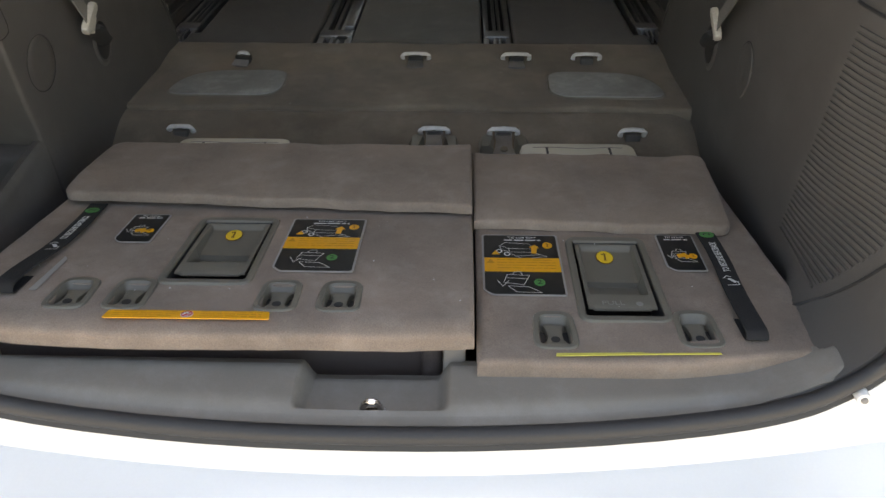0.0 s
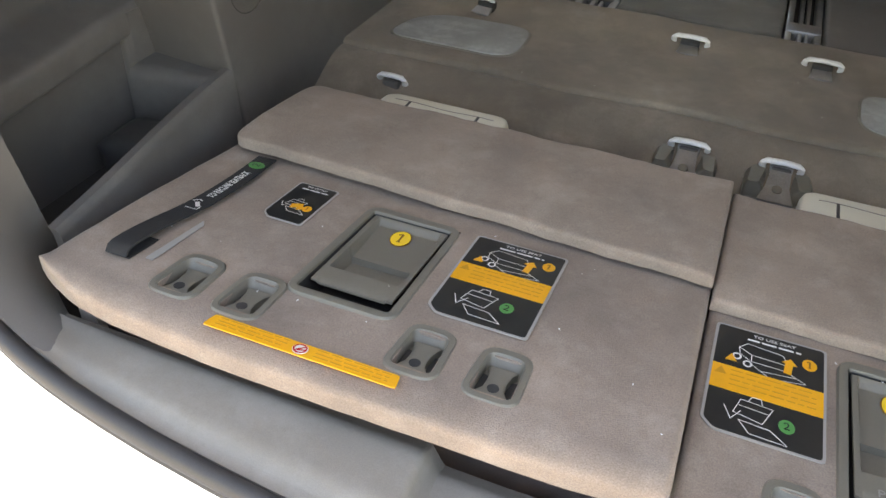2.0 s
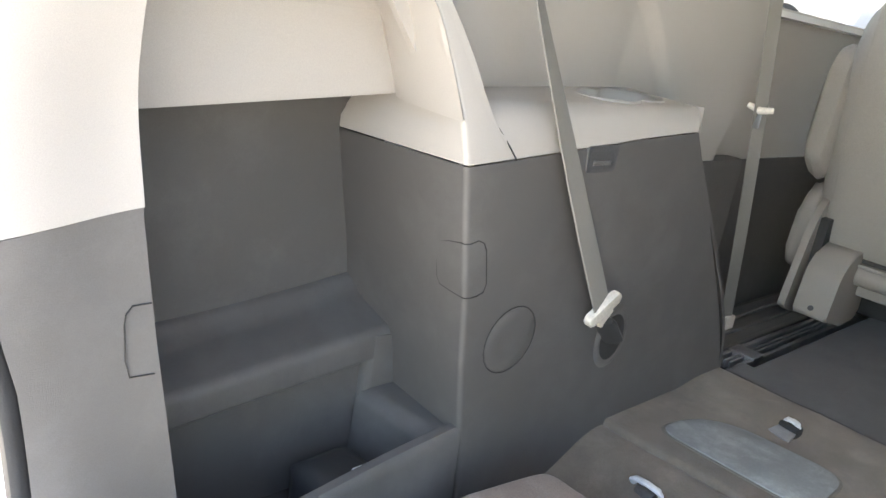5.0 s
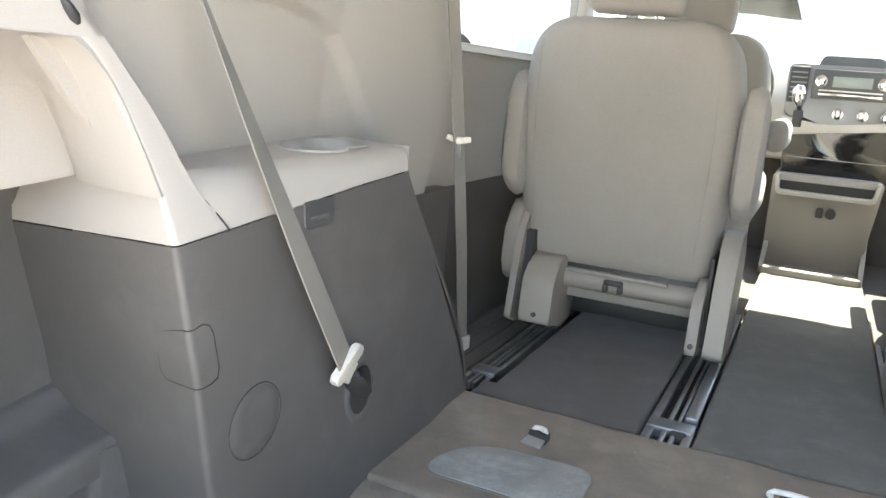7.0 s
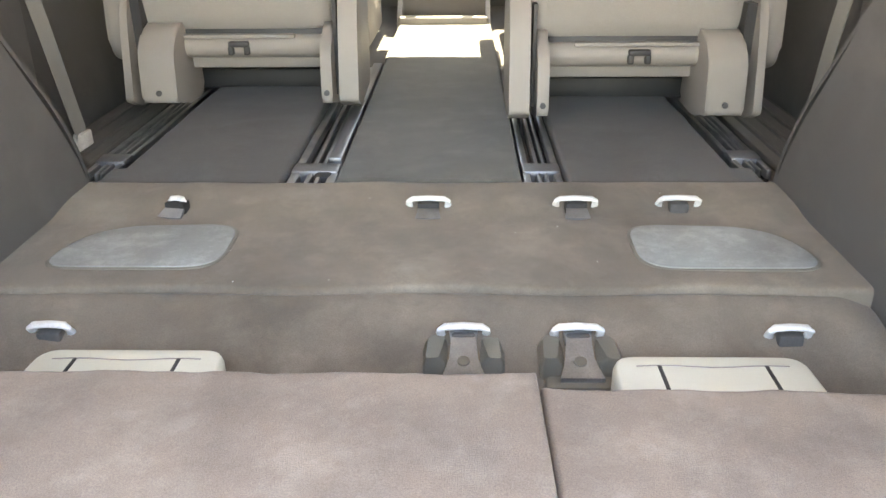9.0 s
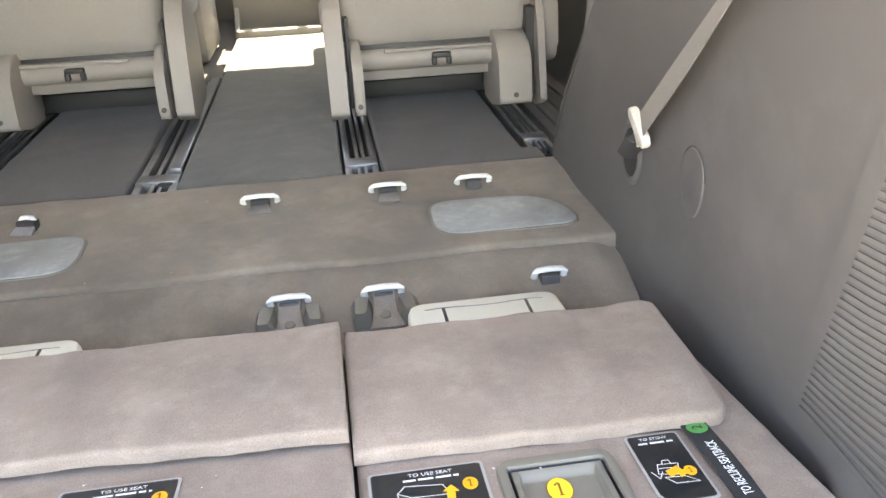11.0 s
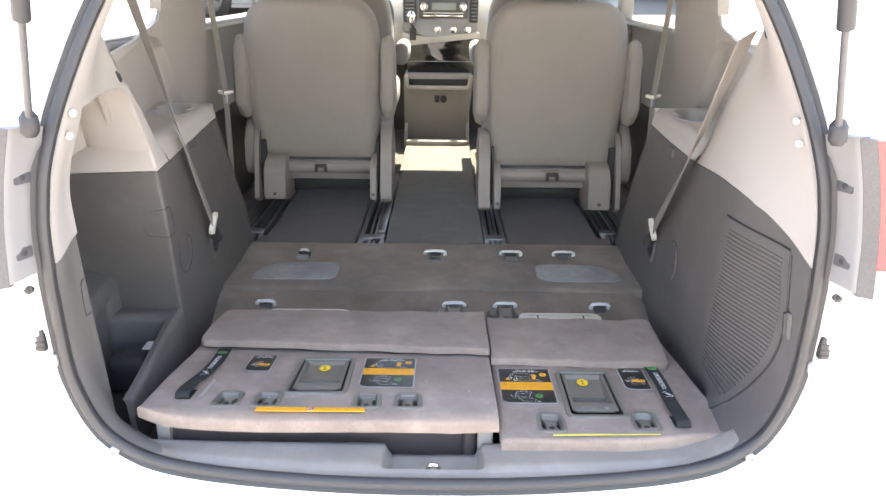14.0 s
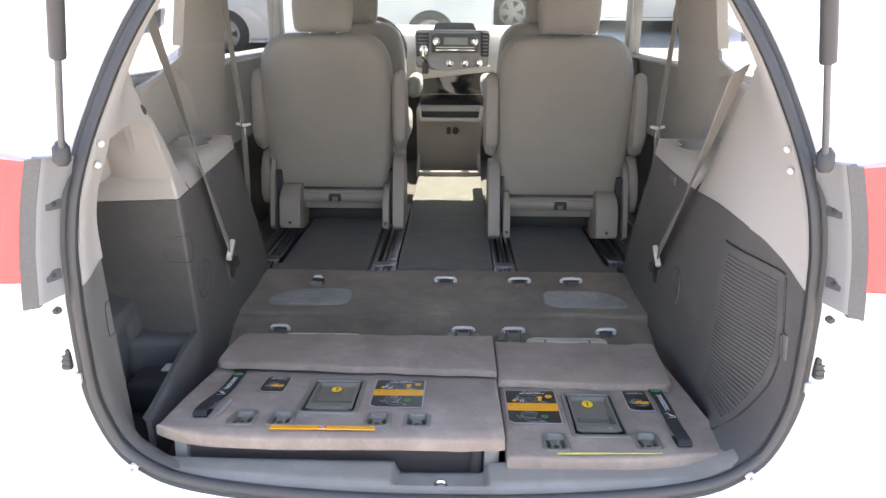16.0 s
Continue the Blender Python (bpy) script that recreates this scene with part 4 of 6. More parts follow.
def stow_label(seat, pl, x, y, w, h, seed):
    lab = part("stow_label", slab(rounded([(-w / 2, -h / 2 + 0.012), (-w / 2 + 0.012, -h / 2), (w / 2, -h / 2), (w / 2, h / 2), (-w / 2, h / 2)], 0.005, 3), "z", 0.0, 0.0012), LABEL_EDGE, seat, "small black stowing label")
    lab.matrix_basis = pl.m(x, y, 0.002)
    b = 0.0025
    part("label_face", flat_patch(rounded([(-w / 2 + b, -h / 2 + 0.012), (-w / 2 + 0.012, -h / 2 + b), (w / 2 - b, -h / 2 + b), (w / 2 - b, h / 2 - b), (-w / 2 + b, h / 2 - b)], 0.004, 3), 0.0011, 0.0015), LABEL_BLACK, lab)
    lettering("TO STOW", 0.0058, INK_WHITE, lab, Matrix.Translation((0.0, h / 2 - 0.009, 0.0018)) @ Matrix.Diagonal((1.1, 1, 1, 1)))
    part("small_print", bars(-0.018, 0.019, h / 2 - 0.0145, 1, 0.007, 0.0024, 0.0016, seed), INK_WHITE, lab)
    part("line_drawing", seat_drawing(bmesh.new(), -0.002, -0.012, 0.05, 0.0017, True), INK_WHITE, lab, smooth=False)
    part("arrow", flat_patch([(-0.008, -0.008), (0.006, -0.002), (0.008, -0.008), (0.014, -0.014), (0.004, -0.02), (0.003, -0.014), (-0.006, -0.018)], 0.0018, 0.0021), ORANGE, lab)
    n1 = part("number_disc", flat_patch(ellipse(0.016, -0.012, 0.0062, 0.0072), 0.0018, 0.0022), ORANGE, lab)
    figure_one(0.01, n1, Matrix.Translation((0.016, -0.012, 0.0026)))


PRINT_GREY = plain("moulded_print_grey", (0.27, 0.262, 0.245), 0.5)


def pull_handle(seat, pl, x, y, w, h, words):
    """Recessed pull handle: bezel, tray, paddle with a sticker and a bar."""
    m = pl.m(x, y)
    o = rounded([(-w / 2, -h / 2), (w / 2, -h / 2), (w / 2 - 0.002, h / 2), (-w / 2 + 0.002, h / 2)], 0.02, 7)
    i = rounded([(-w / 2 + 0.011, -h / 2 + 0.013), (w / 2 - 0.011, -h / 2 + 0.013), (w / 2 - 0.013, h / 2 - 0.014), (-w / 2 + 0.013, h / 2 - 0.014)], 0.006, 7)
    rings = [[(px, py, -0.002) for px, py in o], [(px * 0.993, py * 0.996, 0.0015) for px, py in o], [(px * 0.975, py * 0.985, 0.0036) for px, py in o], [(px * 1.06, py * 1.04, 0.0042) for px, py in i], [(px * 1.015, py * 1.01, 0.0034) for px, py in i], [(px, py, 0.001) for px, py in i], [(px * 0.97, py * 0.97, -0.04) for px, py in i]]
    bez = part("handle_bezel", skin(rings, caps=False), HANDLE, seat, "grey plastic recessed handle surround")
    bez.matrix_basis = m
    # tray in near-black, the shade below the paddle put into its colour
    part("tray", rbox(-w / 2 + 0.01, w / 2 - 0.01, -h / 2 + 0.013, h / 2 - 0.01, -0.044, -0.036, 0), SHADE, bez)
    # paddle: raised rim, sloping upper plate, scooped lower part, bar
    rings = [[(px * q, py * q, z) for px, py in i] for q, z in ((0.992, 0.0005), (0.985, -0.002), (0.97, -0.036))]
    # added black ring that darkens the gap round the paddle like shade
    part("gap_liner", skin(rings, caps=False), BLACK, bez)
    a, b = w / 2 - 0.0165, h / 2 - 0.0185
    y0 = -h / 2 + 0.035

    def paddle(u, v):
        px, py = lerp(-a, a, u), lerp(y0, b, v)
        k = min((u - 0.06) / 0.04, (1 - u - 0.06) / 0.04, 1.0)
        deep = 0.0
        if v < 0.19:
            deep = 0.0025 * ease((0.05 - v) / 0.05)
        elif v < 0.5:
            deep = lerp(0.017, 0.023, (v - 0.19) / 0.31) * ease((v - 0.19) / 0.04)
        else:
            deep = lerp(0.0145, 0.0085, (v - 0.5) / 0.43) * ease((1 - v) / 0.06)
        return (px, py, 0.0005 - deep * ease(k))

    us, vs = steps(0, 1, 0.06, (0.03, 0.06, 0.07, 0.08, 0.09, 0.1, 0.9, 0.91, 0.92, 0.93, 0.94, 0.97)), steps(0, 1, 0.06, (0.01, 0.025, 0.04, 0.19, 0.2, 0.21, 0.22, 0.23, 0.495, 0.5, 0.505, 0.94, 0.955, 0.97, 0.985))
    pad_ = part("paddle", sheet(paddle, us, vs, (0, 0, -0.003)), HANDLE, bez, "grey plastic pull paddle")
    slope = 0.006 / (0.43 * (b - y0))
    stick = Matrix.Translation((-0.003, b - 0.025, 0.0005 - 0.0085 - (0.025 - 0.07 * (b - y0)) * slope)) @ Matrix.Rotation(math.atan(slope), 4, "X") @ Matrix.Translation((0, 0, 0.001))
    s = part("sticker", slab(ellipse(0, 0, 0.0135, 0.0165, 28), "z", 0, 0.0006), INK_BROWN, bez)
    s.matrix_basis = stick
    s2 = part("sticker", slab(ellipse(0, 0, 0.0122, 0.0152, 28), "z", 0.0005, 0.0011), STICKER, bez, "round yellow number sticker")
    s2.matrix_basis = stick
    figure_one(0.0235, s2, Matrix.Translation((0, 0, 0.0015)))
    if words:
        lettering("PULL", 0.013, PRINT_GREY, bez, Matrix.Translation((-0.012, y0 + 0.01, 0.0015)) @ Matrix.Diagonal((1.1, 1, 1, 1)))
        part("pull_symbol", disc(0.024, y0 + 0.01, 0.0006, 0.005, 0.0003), PRINT_GREY, bez)


def hook_pocket(seat, pl, x, y):
    """Recess for a floor anchor: raised surround, ramp, tongue and hole."""
    m = pl.m(x, y)
    o = rounded([(-0.03, -0.041), (0.03, -0.041), (0.027, 0.042), (-0.027, 0.042)], 0.02, 6)
    i = rounded([(-0.0215, -0.032), (0.0215, -0.032), (0.0185, 0.031), (-0.0185, 0.031)], 0.012, 6)
    rings = [[(px, py, -0.002) for px, py in o], [(px * 0.99, py * 0.992, 0.0008) for px, py in o], [(px * 0.95, py * 0.96, 0.0024) for px, py in o], [(px * 1.05, py * 1.04, 0.0026) for px, py in i], [(px, py, 0.0004) for px, py in i],
             [(px * 0.95, py * 0.96 - 0.008 * max(0, py) / 0.029, -0.013) for px, py in i]]
    bm = skin(rings, caps=False)
    last = list(bm.verts)[-len(i):]
    bm.faces.new(last)
    p = part("anchor_pocket", bm, HANDLE, seat, "grey plastic pocket for a floor anchor")
    p.matrix_basis = m
    # tongue: narrow at the ramp, wide and rounded round the hole
    half = [(0.015, 0.018), (0.0115, 0.01), (0.0095, -0.005), (0.0105, -0.016), (0.015, -0.023), (0.015, -0.0285)]
    tongue = half + [(-px, py) for px, py in half[::-1]]
    rows = [[(px * k, py, zz - 0.16 * max(0.0, py - 0.004) * (zz > -0.01)) for px, py in tongue] for k, zz in ((1.05, -0.02), (1.0, -0.0035), (0.88, -0.0025))]
    part("tongue", skin(rows), HANDLE, p)
    part("hole", disc(0, -0.0165, -0.006, 0.006, 0.0042), BLACK, p)
    for s in (-1, 1):
        part("slot", slab([(s * 0.0185, 0.012), (s * 0.0115, 0.01), (s * 0.0095, -0.005), (s * 0.0105, -0.016), (s * 0.0145, -0.026), (s * 0.0195, -0.026)][::s], "z", -0.0128, -0.0118), BLACK, p)


def strap(seat, pl, x0, y0, x1, y1, words):
    """Black pull strap with printed words, its end folded into a loop."""
    n = 18
    pts = []
    for k in range(n):
        t = k / (n - 1)
        y = lerp(y0, y1, t)
        pts.append((lerp(x0, x1, t) + 0.004 * math.sin(t * 5), y, pl.z(y) + 0.006 + 0.009 * ease((t - 0.5) / 0.5)))
    end = pts[-1]
    loop = [(end[0], end[1] - 0.008, end[2] - 0.001), (end[0], end[1] - 0.0135, end[2] - 0.007), (end[0], end[1] - 0.009, end[2] - 0.011), (end[0], end[1], end[2] - 0.0125), (end[0], end[1] + 0.04, pl.z(end[1] + 0.04) + 0.0005)]
    st = part("pull_strap", ribbon(pts + loop, 0.029, 0.0022, (1, 0, 0)), BLACK_CLOTH, seat, "black webbing pull strap with white print")
    # print along the strap
    a = math.atan2(y1 - y0, x1 - x0)

    def printed(t, up):
        x, y = lerp(x0, x1, t) + 0.004 * math.sin(t * 5), lerp(y0, y1, t)
        return pl.m(x, y, up + 0.009 * ease((t - 0.5) / 0.5)) @ Matrix.Rotation(a + math.pi, 4, "Z")

    lettering("TO RECLINE SEATBACK", 0.014, INK_WHITE, st, printed(0.335, 0.0079) @ Matrix.Diagonal((0.56, 1, 1, 1)), bold=0.012)
    dsc = part("green_disc", slab(ellipse(0, 0, 0.0095, 0.0115), "z", 0, 0.0006), GREEN, st)
    dsc.matrix_basis = printed(0.105, 0.0076)
    lettering("2", 0.016, LABEL_BLACK, dsc, Matrix.Translation((0, 0, 0.001)))
    bm = line_art(bmesh.new(), [(-0.006, -0.006), (0.004, 0.002)], 0.0055, 0.0)
    line_art(bm, [(-0.013, 0.007), (-0.012, -0.009), (-0.003, -0.009)], 0.0014, 0.0)
    line_art(bm, [(0.004, 0.009), (0.011, 0.003), (0.008, -0.003)], 0.0016, 0.0)
    icon = part("seat_symbol", bm, INK_WHITE, st, smooth=False)
    line_art_m = printed(0.565, 0.0082)
    icon.matrix_basis = line_art_m


def flap(seat, pts, zf, zb, label, outer):
    """Carpeted flap over the seat hinge: four corners (front left, front right, back right, back left), heights front and back."""
    fl, fr, br, bl = pts

    def f(u, v):
        a, b = Vector(fl).lerp(Vector(fr), u), Vector(bl).lerp(Vector(br), u)
        w = (Vector(fr) - Vector(fl)).length
        # rounded corners
        r, du, dv = 0.022, min(u, 1 - u) * w, min(v, 1 - v) * 0.24
        if du < r and dv < r and (u - 0.5) * outer > 0:
            q = Vector((r - du, r - dv))
            q *= max(q) / max(1e-6, q.length)
            u2, v2 = (r - q.x) / w, (r - q.y) / 0.24
            a, b = Vector(fl).lerp(Vector(fr), u2 if u < 0.5 else 1 - u2), Vector(bl).lerp(Vector(br), u2 if u < 0.5 else 1 - u2)
            p = a.lerp(b, v2 if v < 0.5 else 1 - v2)
        else:
            p = a.lerp(b, v)
        d = min(u * w, (1 - u) * w, v * 0.24, (1 - v) * 0.24)
        return (p.x, p.y, lerp(zf, zb, ease(v * 0.9 + 0.05)) + 0.0025 * math.sin(v * 3.1) + fold(p.x * 1.3, p.y) * 1.6 - edge_drop(d, 0.006))

    w = (Vector(fr) - Vector(fl)).length
    us = steps(0, 1, 0.0125, [0.001 / w, 0.003 / w, 0.006 / w, 0.009 / w, 1 - 0.001 / w, 1 - 0.003 / w, 1 - 0.006 / w, 1 - 0.009 / w])
    vs = steps(0, 1, 0.06, [0.004, 0.012, 0.025, 0.038, 0.962, 0.975, 0.988, 0.996])
    part("hinge_flap", sheet(f, us, vs, (0, 0, -0.01)), TAUPE, seat, label)


def head_cushion(seat, x0, x1, y0, y1, z):
    """Folded headrest peeping out ahead of the flap."""
    o = rounded([(x0, y0), (x1, y0), (x1 - 0.006, y1), (x0 + 0.006, y1)], 0.026, 6)
    cx, cy = (x0 + x1) / 2, (y0 + y1) / 2
    rings = [[(cx + (px - cx) * s, cy + (py - cy) * t, zz) for px, py in o] for s, t, zz in ((0.97, 0.95, z - 0.06), (1, 1, z - 0.045), (1, 1, z - 0.012), (0.98, 0.95, z - 0.003), (0.95, 0.86, z))]
    h = part("headrest", skin(rings), BEIGE_PALE, seat, "cream folded headrest")
    for k in (0.24, 0.76):
        xk = lerp(x0, x1, k)
        part("slot", rbox(xk - 0.002, xk + 0.003, cy - 0.02, y1 - 0.026, z - 0.02, z + 0.0008, 0.001), BLACK, h)
    part("seam", sweep([(lerp(x0 + 0.03, x1 - 0.03, t), y1 - 0.028 + 0.002 * math.sin(t * 9), z + 0.0) for t in np.linspace(0, 1, 9)], 0.0011, 5), FRAME_BEIGE, h)


# wider, raised seat
wide = thing("folded_rear_seat", "folded rear seat, worn taupe carpet back, wider half standing slightly raised", "seat", "folded rear seats")
PL = Plane(0.112, 0.12)
HX = [-0.392, -0.314, -0.117, -0.036]
holes = [(-0.289, -0.165, 0.222, 0.428)] + [(x - 0.02, x + 0.02, 0.191 - 0.028, 0.191 + 0.028) for x in HX]


HEM_W = [(-0.56, 0.044), (-0.535, 0.03), (-0.49, 0.015), (-0.44, 0.008), (-0.3, 0.001), (-0.16, 0.0), (0.01, 0.003), (0.14, 0.014)]  # how far the worn hem draws in from its furthest line


def wide_shape(x, y):
    left = ease((-0.35 - x) / 0.2)
    return (x + 0.012 * left * ease((y - 0.3) / 0.3), y + table(HEM_W, x) * max(0.0, (0.16 - y) / 0.055))


def hem(x, y):
    """The hem hangs unevenly below the panel's plane."""
    return -0.01 * ease((0.135 - y) / 0.03) * (0.75 + 0.25 * math.sin(x * 14)) * ease((x + 0.56) / 0.06)


carpet("back_panel", -0.556, 0.14, 0.105, 0.69, lambda x, y: PL.z(y) + hem(x, y), TAUPE, wide, 0.009, 0.016, holes, "worn taupe carpeted seat back", shape=wide_shape)
part("seat_body", rbox(-0.51, 0.105, 0.165, 0.66, -0.05, 0.022, 0.01), SEAT_UNDER, wide, "dark cloth seat underside")
part("seat_rear", rbox(-0.51, 0.105, 0.16, 0.18, -0.05, 0.09, 0.006), SEAT_UNDER, wide, "dark brown cloth rear face of the seat")
part("seat_foot", rbox(-0.525, -0.497, 0.148, 0.2, -0.04, 0.088, 0.006), FRAME_BEIGE, wide, "beige seat bracket")
part("seat_foot", rbox(0.1, 0.13, 0.135, 0.2, -0.04, 0.088, 0.006), FRAME_BEIGE, wide, "beige seat bracket")
part("bolster", sweep([(0.085, 0.158, zz) for zz in (0.0, 0.03, 0.06, 0.085)], 0.014, 10), SEAT_UNDER, wide)
flap(wide, [(-0.536, 0.482), (0.139, 0.45), (0.138, 0.694), (-0.528, 0.695)], 0.096, 0.085, "taupe carpeted hinge flap", -1)
use_label(wide, PL, -0.085, 0.349, 0.116, 0.165, 1, 0.013)
stow_label(wide, PL, -0.3715, 0.391, 0.059, 0.103, 3)
pull_handle(wide, PL, -0.227, 0.325, 0.132, 0.218, False)
for x in HX:
    hook_pocket(wide, PL, x, 0.191)
strap(wide, PL, -0.474, 0.475, -0.476, 0.195, 1)
tape = part("warning_strip", slab(rounded([(-0.105, -0.011), (0.105, -0.01), (0.102, 0.008), (-0.102, 0.008)], 0.003, 2), "z", 0, 0.001), ORANGE, wide, "orange warning strip with small print")
tape.matrix_basis = PL.m(-0.22, 0.135, 0.0042)
part("strip_print", bars(-0.094, -0.014, 0.006, 3, 0.005, 0.0015, 0.001, 8), INK_FAINT, tape)
part("strip_print", bars(0.016, 0.094, 0.006, 3, 0.005, 0.0015, 0.001, 9), INK_FAINT, tape)
part("symbol_disc", slab(ellipse(0, -0.001, 0.008, 0.0075), "z", 0.001, 0.0014), INK_WHITE, tape)
part("symbol_ring", line_art(bmesh.new(), [(0.0065 * math.cos(a), 0.006 * math.sin(a) - 0.001) for a in np.linspace(0, 6.3, 20)] + [(-0.004, -0.005), (0.004, 0.003)], 0.0017, 0.0018), LAMP_RED, tape, smooth=False)
part("worn_mark", slab(rounded([(-0.005, -0.05), (0.005, -0.05), (0.007, 0.04), (0.0, 0.05)], 0.002, 2), "z", 0, 0.0008), LABEL_EDGE, wide, "pale worn tape mark").matrix_basis = PL.m(-0.448, 0.245, 0.0016)
head_cushion(wide, -0.446, -0.212, 0.665, 0.803, 0.046)

# narrower seat, lying flush
slim = thing("folded_rear_seat", "folded rear seat, worn taupe carpet back, narrower half lying flush", "seat", "folded rear seats")
PR = Plane(0.076, 0.045)
holes = [(0.284, 0.401, 0.189, 0.4)] + [(x - 0.02, x + 0.02, y - 0.03, y + 0.03) for x, y in ((0.245, 0.165), (0.431, 0.171))]


def slim_shape(x, y):
    return (x - 0.02 * ease((x - 0.4) / 0.17) * ease((y - 0.2) / 0.4), y + 0.026 * ease((x - 0.36) / 0.22) * max(0.0, (0.3 - y) / 0.2))


carpet("back_panel", 0.144, 0.592, 0.098, 0.69, lambda x, y: PR.z(y), TAUPE, slim, 0.009, 0.024, holes, "worn taupe carpeted seat back", shape=slim_shape)
part("seat_body", rbox(0.15, 0.56, 0.145, 0.66, -0.05, 0.012, 0.006), SEAT_UNDER, slim, "dark cloth seat underside")
flap(slim, [(0.142, 0.43), (0.545, 0.416), (0.562, 0.683), (0.142, 0.684)], 0.081, 0.073, "taupe carpeted hinge flap", 1)
use_label(slim, PR, 0.212, 0.3255, 0.117, 0.17, 11)
stow_label(slim, PR, 0.452, 0.3625, 0.058, 0.106, 13)
pull_handle(slim, PR, 0.3425, 0.2945, 0.126, 0.224, True)
for x, y in ((0.245, 0.165), (0.431, 0.171)):
    hook_pocket(slim, PR, x, y)
strap(slim, PR, 0.5, 0.44, 0.502, 0.155, -1)
tape = part("warning_strip", slab(rounded([(-0.103, -0.0035), (0.0, -0.0015), (0.103, -0.0012), (0.102, 0.002), (0.02, 0.0014), (0.0, 0.0028), (-0.102, 0.0022)], 0.001, 2), "z", 0, 0.001), YELLOW, slim, "faded yellow warning strip")
tape.matrix_basis = PR.m(0.344, 0.113, 0.0032) @ Matrix.Rotation(0.03, 4, "Z")
head_cushion(slim, 0.23, 0.464, 0.655, 0.8, 0.042)


# crumbs and lint on the carpets
rnd = random.Random(21)
bm = bmesh.new()
for k in range(70):
    x, y = rnd.uniform(-0.5, 0.5), rnd.uniform(0.16, 1.3)
    if 0.66 < y < 0.96:
        continue
    if y > 0.9:
        z = front_load(x, y) + fold(x, y)
    elif y > 0.45:
        continue
    else:
        z = (PL if x < 0.135 else PR).z(y) + fold(x, y)
    s, a = rnd.uniform(0.0006, 0.0016), rnd.uniform(0, 6)
    vs = [bm.verts.new((x + s * r * math.cos(a + q), y + s * r * math.sin(a + q), z + 0.0008 + h)) for q, r, h in ((0, 1.3, 0), (1.9, 0.8, 0.0003), (3.4, 1.1, 0), (4.6, 0.7, 0.0004))]
    bm.faces.new(vs)
lint = part("lint", bm, INK_WHITE)
tagged(lint, "pale lint and crumbs on the carpets", "lint", kind="stuff")


# ---- middle floor ----
def mat_thing(x0, x1, y0, y1, z, label, cut=None, mat=MAT_GREY):
    t = thing("floor_mat", label, "mat", "carpet mats in the middle row")
    carpet("mat_sheet", x0, x1, y0, y1, lambda x, y: z + 0.0035 * math.exp(-((y - 1.7 - 0.05 * math.sin(x * 14)) / 0.012) ** 2), mat, t, 0.008, 0.014, size=0.03, holes=cut or ())
    return t


mat_thing(-0.166, 0.168, 1.342, 2.44, 0.062, "dark grey carpet mat in the aisle, faded patches", mat=MAT_AISLE)
mat_thing(-0.175, 0.168, 2.448, 3.12, 0.056, "dark grey carpet mat by the centre console", mat=MAT_AISLE)
mat_thing(-0.605, -0.268, 1.342, 2.2, 0.056, "dark grey carpet mat under the middle seat", [(-0.606, -0.575, 1.42, 2.21)])
mat_thing(0.252, 0.602, 1.342, 2.2, 0.056, "dark grey carpet mat under the middle seat", [(0.56, 0.603, 1.42, 2.21)])


def rail(x0, x1, y0, y1, ragged):
    """Seat rail: two side lips, a channel and an end cap."""
    t = thing("seat_rail", "steel seat rail set in the floor carpet", "rail", "seat rails")
    w = (x1 - x0)
    part("channel", rbox(x0 + 0.006, x1 - 0.006, y0 + 0.01, y1, 0.022, 0.03, 0), SHADE, t)
    for a, b in ((x0, x0 + w * 0.2), (x0 + w * 0.36, x0 + w * 0.48), (x0 + w * 0.56, x0 + w * 0.66), (x1 - w * 0.2, x1)):
        part("lip", rbox(a, b, y0 + 0.012, y1, 0.024, 0.048, 0.004), RAIL, t)
    part("end_cap", rbox(x0, x1, y0 + 0.072, y0 + 0.122, 0.024, 0.0525, 0.005), SILVER, t)
    if ragged:
        part("sill_lip", rbox(x1 - w * 0.3, x1, y0 + 0.13, y1, 0.044, 0.06, 0.004), SILVER, t)
        part("slider", rbox(x0 + w * 0.5, x1 - w * 0.1, y0 + 0.05, y0 + 0.13, 0.03, 0.05, 0.008), BLACK, t)
    return t


rail(-0.262, -0.172, 1.342, 2.35, True)
rail(0.174, 0.246, 1.342, 2.35, False)
rail(-0.66, -0.6, 1.4, 2.2, False)
rail(0.585, 0.645, 1.42, 2.2, False)
for sign in (-1, 1):
    t = thing("floor_trough", "dark grey ribbed plastic floor edge by the sliding door", "floor trim", "floor edges by the doors")
    part("trough", rbox(CX + sign * 0.74 - 0.08, CX + sign * 0.74 + 0.08, 1.3, 2.5, 0.022, 0.036, 0.004), DARK, t)
    for k in range(3):
        xx = CX + sign * (0.69 + 0.045 * k)
        part("rib", rbox(xx - 0.006, xx + 0.006, 1.32, 2.5, 0.034, 0.044, 0.003), DARK, t)


